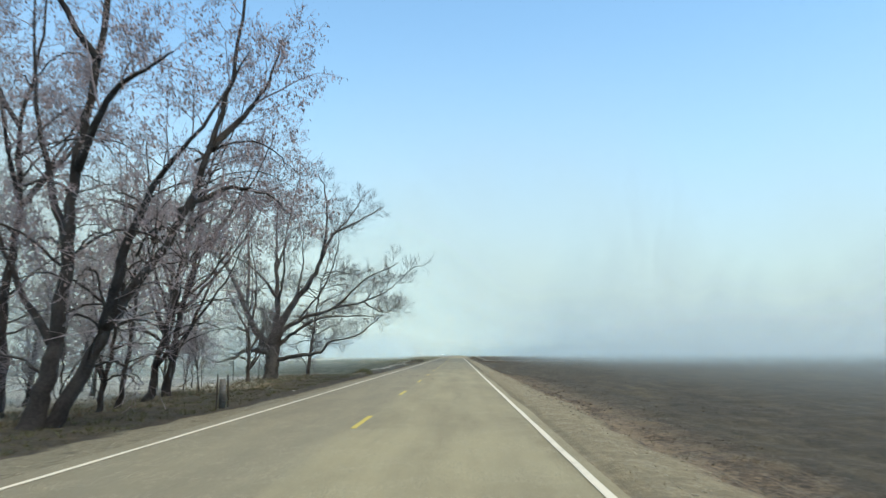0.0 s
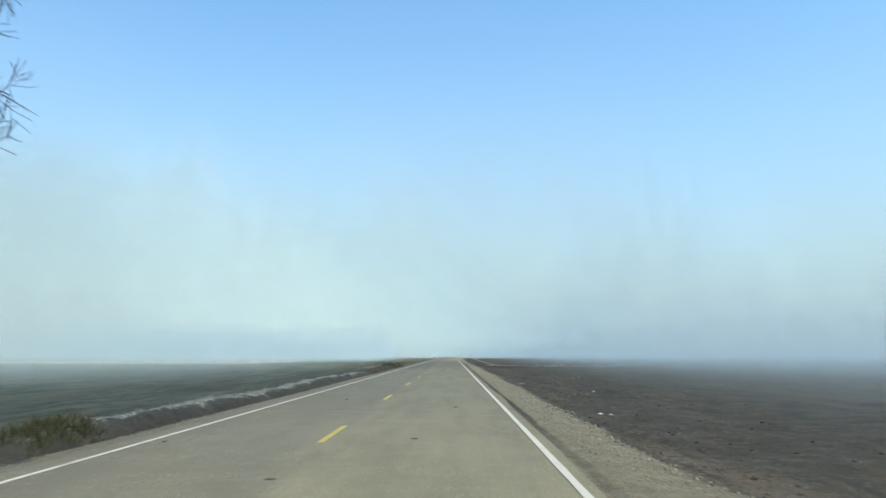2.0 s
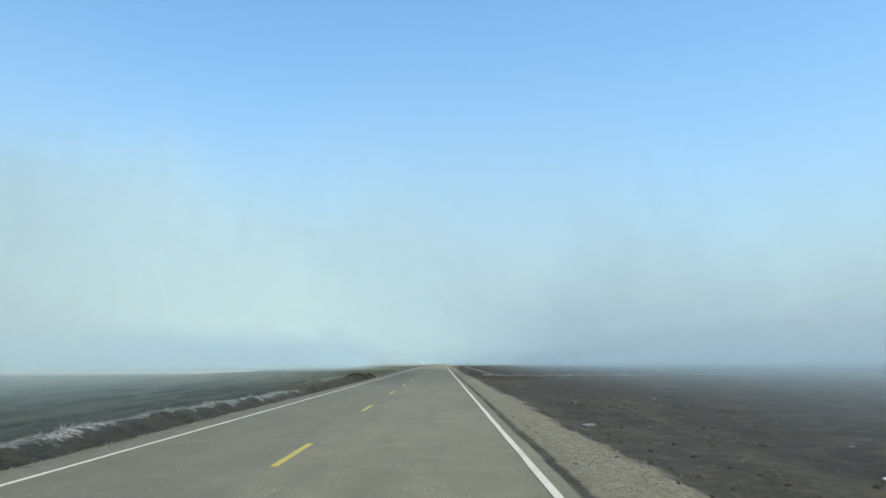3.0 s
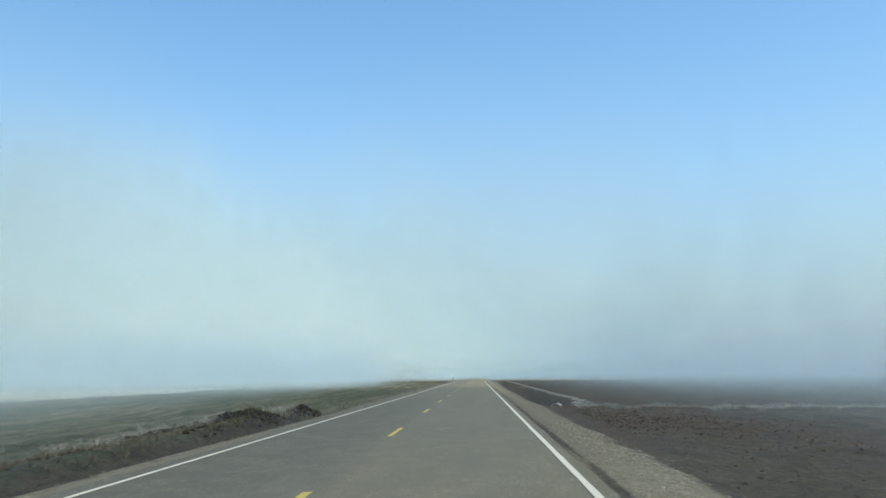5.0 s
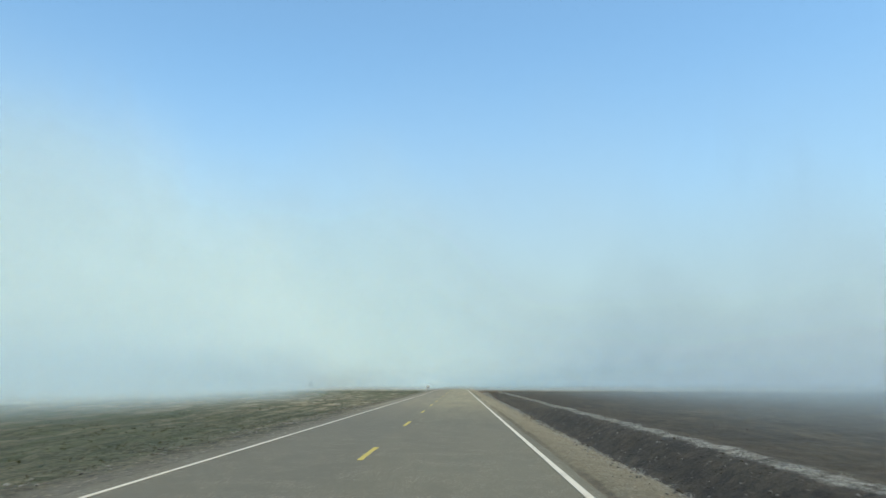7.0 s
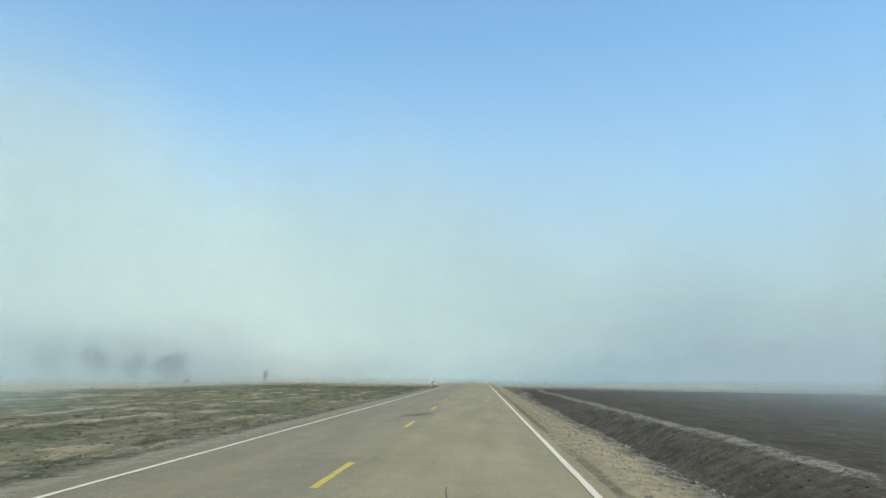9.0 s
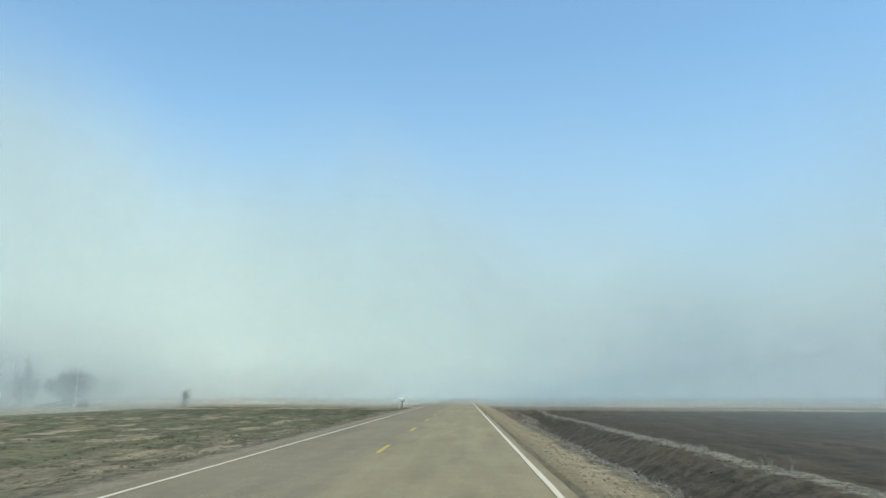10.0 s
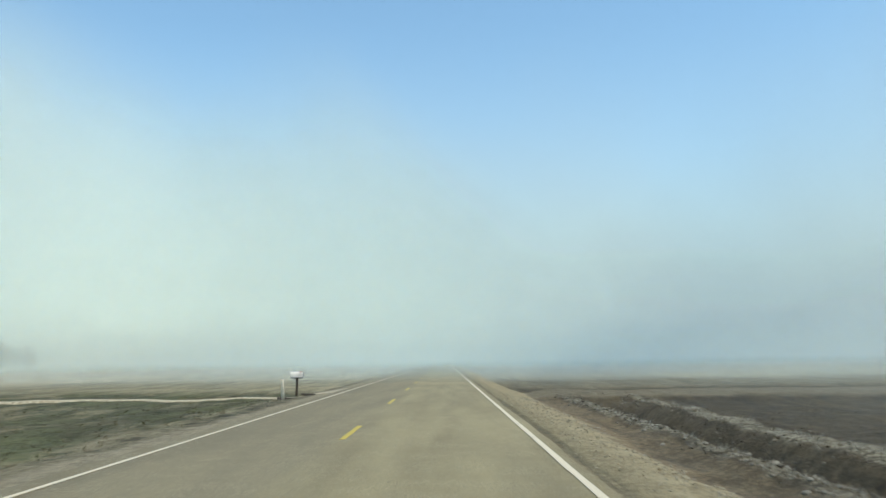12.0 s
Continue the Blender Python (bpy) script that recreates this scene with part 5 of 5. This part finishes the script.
def grass():
    rnd = random.Random(17)
    s = Shape()
    for _ in range(1900):
        y = rnd.uniform(46, 120)
        x = -6.35 - 0.6 * ease(y, 84, 120) + rnd.gauss(0, 0.11) + 0.25 * bump_at(1, y, 5)
        if bump_at(4, y, 2.3) > -0.6:
            tuft(s, rnd, x, y, rnd.uniform(0.03, 0.09) * (2.6 if rnd.random() < 0.04 else 1), 0.17, 8, 0.006)
    tagged(part("frosted_grass", s, FROST_GRASS, smooth=False), "white frosted dead grass on the bank of the ditch", "grass", kind="stuff")
    s = Shape()
    for _ in range(5200):
        y = rnd.uniform(160, 338)
        a, b = rims(y)
        if rnd.random() < 0.62:
            x, keep = b + 0.25 + rnd.gauss(0, 0.12) + 0.2 * bump_at(1, y, 4), 1.0
        else:
            x, keep = a + rnd.gauss(0, 0.16) + 0.2 * bump_at(7, y, 3), ease(bump_at(3, y, 2.5), -0.3, 0.2)
        if rnd.random() < keep * (1 - 0.45 * ease(y, 285, 310)):
            tuft(s, rnd, x, y, rnd.uniform(0.02, 0.075) * (2.4 if rnd.random() < 0.04 else 1), 0.17, 6, 0.006)
    for _ in range(520):
        y = rnd.uniform(255, 334)
        if bump_at(11, y, 1.6) > -0.15:
            tuft(s, rnd, rims(y)[rnd.randint(0, 1)] + rnd.gauss(0.1, 0.22), y, rnd.uniform(0.06, 0.2), 0.26, 8, 0.006)
    for _ in range(420):
        y, x = rnd.uniform(282, 334), 5.5 + rnd.gauss(0, 0.3)
        if bump_at(12, y, 1.3) > 0.05:
            tuft(s, rnd, x, y, rnd.uniform(0.02, 0.07), 0.16, 6, 0.007)
    for _ in range(1500):
        x = 7.6 + 26 * rnd.random() ** 1.6
        tuft(s, rnd, x, 158.6 - 0.09 * x + rnd.gauss(0, 0.3 + 0.25 * (bump_at(x, 3, 1.5) > 0)), rnd.uniform(0.05, 0.16) * (1.7 if bump_at(x, 8, 1.1) > 0.1 else 1), 0.22, 7, 0.008)
    for _ in range(9):
        y = rnd.uniform(266, 282)
        tuft(s, rnd, rims(y)[1] + rnd.gauss(0.25, 0.25), y, rnd.uniform(0.22, 0.42), 0.18, 5, 0.007)
    for _ in range(900):
        y = rnd.uniform(152, 300)
        x = -5.3 - abs(rnd.gauss(0, 0.5)) - 0.5 * bump_at(5, y, 6)
        if bump_at(9, y, 3.5) > 0.0:
            tuft(s, rnd, x, y, rnd.uniform(0.03, 0.1), 0.22, 6, 0.006)
    for _ in range(260):
        y, x = rnd.uniform(20, 130), 6.3 + abs(rnd.gauss(0, 3.0))
        tuft(s, rnd, x, y, rnd.uniform(0.015, 0.05), 0.25, 5, 0.006)
    for _ in range(700):
        y, x = rnd.uniform(133, 158), -8.3 + rnd.gauss(0, 0.7)
        if bump_at(6, y, 2.0) > -0.35:
            tuft(s, rnd, x, y, rnd.uniform(0.06, 0.2) * (1.8 if rnd.random() < 0.08 else 1), 0.3, 8, 0.008)
    for _ in range(130):
        tuft(s, rnd, -6.9 + rnd.gauss(0, 0.5), 148.4 + rnd.gauss(0, 0.9), rnd.uniform(0.06, 0.2), 0.3, 8, 0.008)
    tagged(part("frosted_grass", s, FROST_GRASS, smooth=False), "pale frosted grass along the ditch bank", "grass", kind="stuff")
    s = Shape()
    for _ in range(1500):
        y = rnd.uniform(106, 152)
        x = -6.7 + rnd.gauss(0, 0.5)
        if math.hypot(x + 7.1, (y - 144.8) * 0.6) > 1.4:
            tuft(s, rnd, x, y, rnd.uniform(0.08, 0.26), 0.26, 9, 0.008)
    for _ in range(2400):
        y, x = rnd.uniform(150, 345), -4.7 - abs(rnd.gauss(0, 1.0))
        tuft(s, rnd, x, y, rnd.uniform(0.03, 0.1), 0.16, 6, 0.007)
    for _ in range(1200):
        y, x = 142 + rnd.gauss(0, 6), 6.6 + abs(rnd.gauss(0, 4))
        if y < 152:
            tuft(s, rnd, x, y, rnd.uniform(0.03, 0.1), 0.26, 6, 0.007)
    for _ in range(220):
        y = rnd.uniform(300, 338)
        tuft(s, rnd, rims(y)[rnd.randint(0, 1)] + rnd.gauss(0, 0.3), y, rnd.uniform(0.04, 0.15), 0.18, 7, 0.007)
    for _ in range(1500):
        y, x = rnd.uniform(-8, 48), -8.6 - abs(rnd.gauss(0, 2.2))
        tuft(s, rnd, x, y, rnd.uniform(0.06, 0.28), 0.24, 8, 0.008)
    for _ in range(1600):
        y, x = rnd.uniform(-10, 52), 5.7 + abs(rnd.gauss(0, 1.3))
        tuft(s, rnd, x, y, rnd.uniform(0.02, 0.09), 0.22, 5, 0.007)
    tagged(part("dry_grass", s, DRY_GRASS, smooth=False), "tufts of dry straw-coloured grass on the verges", "grass", kind="stuff")
    s = Shape()
    for _ in range(6500):
        y, x = rnd.uniform(155, 345), -5.2 - abs(rnd.gauss(0, 5.0))
        if x > -22:
            tuft(s, rnd, x, y, rnd.uniform(0.03, 0.09), 0.16, 5, 0.01)
    for _ in range(150):
        tuft(s, rnd, -6.2 + rnd.gauss(0, 0.4), 51.6 + rnd.gauss(0, 0.9), rnd.uniform(0.15, 0.42), 0.32, 10, 0.009)
    for _ in range(420):
        y = 144 + rnd.gauss(0, 3.2)
        tuft(s, rnd, -6.8 + rnd.gauss(0, 0.7), y, rnd.uniform(0.06, 0.22), 0.24, 8, 0.008)
    for _ in range(2400):
        y, x = rnd.uniform(-8, 48), -6.0 - abs(rnd.gauss(0, 3.2))
        tuft(s, rnd, x, y, rnd.uniform(0.04, 0.16), 0.2, 7, 0.009)
    tagged(part("winter_grass", s, GREEN_GRASS, smooth=False), "short dull green winter grass beside the road", "grass", kind="stuff")


def lump(s, rnd, x, y, r, flat=0.6, sink=0.3):
    z = ground_z(x, y) + r * flat * (1 - 2 * sink)
    n0 = len(s.v)
    q = rnd.uniform(0, 1.57)
    j = [rnd.uniform(0.65, 1.3) for _ in range(10)]
    s.v.append((x, y, z - r * flat))
    for ring, (h, w) in enumerate(((-0.35, 0.9), (0.45, 0.75))):
        for k in range(4):
            a = q + 1.5708 * k + 0.7 * ring
            e = r * w * j[ring * 4 + k]
            s.v.append((x + math.cos(a) * e, y + math.sin(a) * e, z + r * flat * h))
    s.v.append((x + r * 0.2, y, z + r * flat * j[9]))
    for k in range(4):
        m = (k + 1) % 4
        s.f += [(n0, n0 + 1 + m, n0 + 1 + k), (n0 + 1 + k, n0 + 1 + m, n0 + 5 + k), (n0 + 1 + m, n0 + 5 + m, n0 + 5 + k), (n0 + 5 + k, n0 + 5 + m, n0 + 9)]


def stones():
    rnd = random.Random(23)
    s = Shape()
    for _ in range(12000):
        y = rnd.uniform(45, 140) if rnd.random() < 0.45 else rnd.uniform(-10, 340)
        x = 5.0 + rnd.gauss(0, 0.4)
        if 4.25 < x < 6.1:
            lump(s, rnd, x, y, rnd.uniform(0.008, 0.026) * (1.7 if rnd.random() < 0.05 else 1))
    for _ in range(4000):
        y, x = rnd.uniform(-10, 340), -4.0 + rnd.gauss(0, 0.25)
        if -5 < x < -3.6:
            lump(s, rnd, x, y, rnd.uniform(0.008, 0.024))
    for _ in range(2200):
        y, x = rnd.uniform(215, 336), 5.1 + rnd.gauss(0, 0.4)
        lump(s, rnd, x, y, rnd.uniform(0.014, 0.042))
    for _ in range(500):
        y, x = rnd.uniform(5, 62), 5.5 + rnd.gauss(0, 0.25)
        lump(s, rnd, x, y, rnd.uniform(0.015, 0.045))
    tagged(part("gravel", s, STONE, smooth=False), "loose grey and tan gravel on the road shoulders", "gravel", kind="stuff")
    s = Shape()
    for _ in range(5000):
        y, x = rnd.uniform(-10, 140), 5.8 + abs(rnd.gauss(0, 6.0))
        lump(s, rnd, x, y, rnd.uniform(0.01, 0.028) * (1.6 if rnd.random() < 0.03 else 1), 0.4, 0.45)
    for _ in range(3000):
        y, x = rnd.uniform(160, 345), 10.8 + abs(rnd.gauss(0, 6.0))
        lump(s, rnd, x, y, rnd.uniform(0.012, 0.04), 0.5, 0.4)
    for _ in range(2200):
        y = rnd.uniform(162, 336)
        a, b = rims(y)
        lump(s, rnd, rnd.uniform(a - 0.1, b + 0.1), y, rnd.uniform(0.015, 0.05) * (1.5 if rnd.random() < 0.06 else 1), 0.55, 0.4)
    for _ in range(1600):
        y, x = rnd.uniform(46, 150), -4.4 - abs(rnd.gauss(0, 1.2))
        lump(s, rnd, x, y, rnd.uniform(0.012, 0.04), 0.5)
    for _ in range(1300):
        lump(s, rnd, 7.0 + abs(rnd.gauss(0, 3.2)), 147 + rnd.gauss(0, 5.5), rnd.uniform(0.012, 0.045) * (1.8 if rnd.random() < 0.06 else 1), 0.6, 0.35)
    for _ in range(150):
        y, x = rnd.uniform(4, 75), 6.1 + rnd.gauss(0, 0.3)
        lump(s, rnd, x, y, rnd.uniform(0.02, 0.06), 0.5, 0.4)
    for _ in range(400):
        y, x = rnd.uniform(2, 70), 5.8 + rnd.gauss(0, 0.35)
        lump(s, rnd, x, y, rnd.uniform(0.012, 0.04), 0.5, 0.4)
    for _ in range(420):
        y, x = rnd.uniform(8, 138), 6.2 + abs(rnd.gauss(0, 3.5))
        lump(s, rnd, x, y, rnd.uniform(0.03, 0.07), 0.55, 0.4)
    tagged(part("soil_clods", s, CLOD, smooth=False), "dark clods of ploughed soil on the field", "soil", kind="stuff")
    s = Shape()
    for mx, my, spread, count in ((-7.1, 144.8, 0.62, 700), (-6.0, 151.0, 0.36, 260), (-7.4, 139.0, 0.7, 420)):
        for _ in range(count):
            lump(s, rnd, mx + rnd.gauss(0, spread), my + rnd.gauss(0, 1.8 * spread), rnd.uniform(0.03, 0.1) * (1.8 if rnd.random() < 0.05 else 1), 0.6, 0.35)
    tagged(part("soil_heap", s, HEAP, smooth=False), "black clods of earth heaped up on the verge", "soil", kind="stuff")
    s = Shape()
    for _ in range(2600):
        y = rnd.uniform(162, 338)
        a, b = rims(y)
        x = (a if rnd.random() < 0.6 else b + 0.2) + rnd.gauss(0, 0.2)
        lump(s, rnd, x, y, rnd.uniform(0.012, 0.035) * (2.0 if rnd.random() < 0.06 else 1), 0.6, 0.3)
    for _ in range(420):
        y = rnd.uniform(303, 338)
        a, b = rims(y)
        lump(s, rnd, (a + rnd.gauss(0.1, 0.35)) if rnd.random() < 0.7 else rnd.uniform(a, b), y, rnd.uniform(0.025, 0.08), 0.6, 0.3)
    for _ in range(320):
        lump(s, rnd, 7.6 + rnd.gauss(0, 0.8), 164.2 + rnd.gauss(0, 1.0), rnd.uniform(0.03, 0.1), 0.65, 0.25)
    for _ in range(60):
        lump(s, rnd, rnd.uniform(6.3, 13), rnd.uniform(60, 105), rnd.uniform(0.03, 0.07), 0.5, 0.3)
    for _ in range(1000):
        y = rnd.uniform(162, 240)
        a, b = rims(y)
        x = rnd.uniform(a, b)
        lump(s, rnd, x, y, rnd.uniform(0.015, 0.05) * (1.8 if rnd.random() < 0.05 else 1), 0.6, 0.35)
    for _ in range(1400):
        y, x = rnd.uniform(158, 300), -4.5 - abs(rnd.gauss(0, 0.7))
        if bump_at(2, y, 3.0) > -0.2:
            lump(s, rnd, x, y, rnd.uniform(0.02, 0.06), 0.5, 0.3)
    tagged(part("frosted_clods", s, RIME, smooth=False), "grey frosted clods and debris on the rims of the ditch", "soil", kind="stuff")
    s = Shape()
    for _ in range(3400):
        y, x = (rnd.uniform(-10, 60), 5.7 + abs(rnd.gauss(0, 1.3))) if rnd.random() < 0.6 else (rnd.uniform(50, 150), 5.9 + abs(rnd.gauss(0, 2.5)))
        c = Vector((x, y, ground_z(x, y) + 0.014))
        a, r = rnd.uniform(0, 6.28), rnd.uniform(0.03, 0.11)
        u, w = Vector((math.cos(a), math.sin(a), rnd.uniform(-0.1, 0.2))) * r, Vector((-math.sin(a), math.cos(a), 0)) * 0.008
        s.poly(c - u - w, c - u + w, c + u + w, c + u - w)
    tagged(part("stubble", s, DRY_GRASS, smooth=False), "broken straw and stubble lying on the soil", "straw", kind="stuff")
    s = Shape()
    for _ in range(3000):
        y, x = 146.0 + rnd.gauss(0, 3.8), 7.2 + abs(rnd.gauss(0, 3.4))
        c = Vector((x, y, ground_z(x, y) + rnd.uniform(0.01, 0.09)))
        a, r = rnd.uniform(0, 6.28), rnd.uniform(0.03, 0.1)
        u, w = Vector((math.cos(a), math.sin(a), rnd.uniform(-0.5, 0.5))) * r, Vector((-math.sin(a), math.cos(a), rnd.uniform(-0.4, 0.4))) * rnd.uniform(0.006, 0.014)
        s.poly(c - u - w, c - u + w, c + u + w, c + u - w)
    tagged(part("stalk_litter", s, RUSSET, smooth=False), "tangled red-brown dead stalks beside the field crossing", "straw", kind="stuff")
    s = Shape()
    for _ in range(2600):
        y, x = rnd.uniform(-10, 46), -4.6 - abs(rnd.gauss(0, 3.2))
        z = ground_z(x, y) + 0.012
        a, r = rnd.uniform(0, 6.28), rnd.uniform(0.018, 0.04)
        u, w = Vector((math.cos(a), math.sin(a), rnd.uniform(-0.2, 0.3))) * r, Vector((-math.sin(a), math.cos(a), rnd.uniform(-0.2, 0.3))) * r * 0.5
        c = Vector((x, y, z))
        s.poly(c - u, c + w, c + u, c - w)
    tagged(part("fallen_leaves", s, FALLEN_LEAF, smooth=False), "fallen brown leaves scattered under the trees", "leaves", kind="stuff")


grass()
stones()
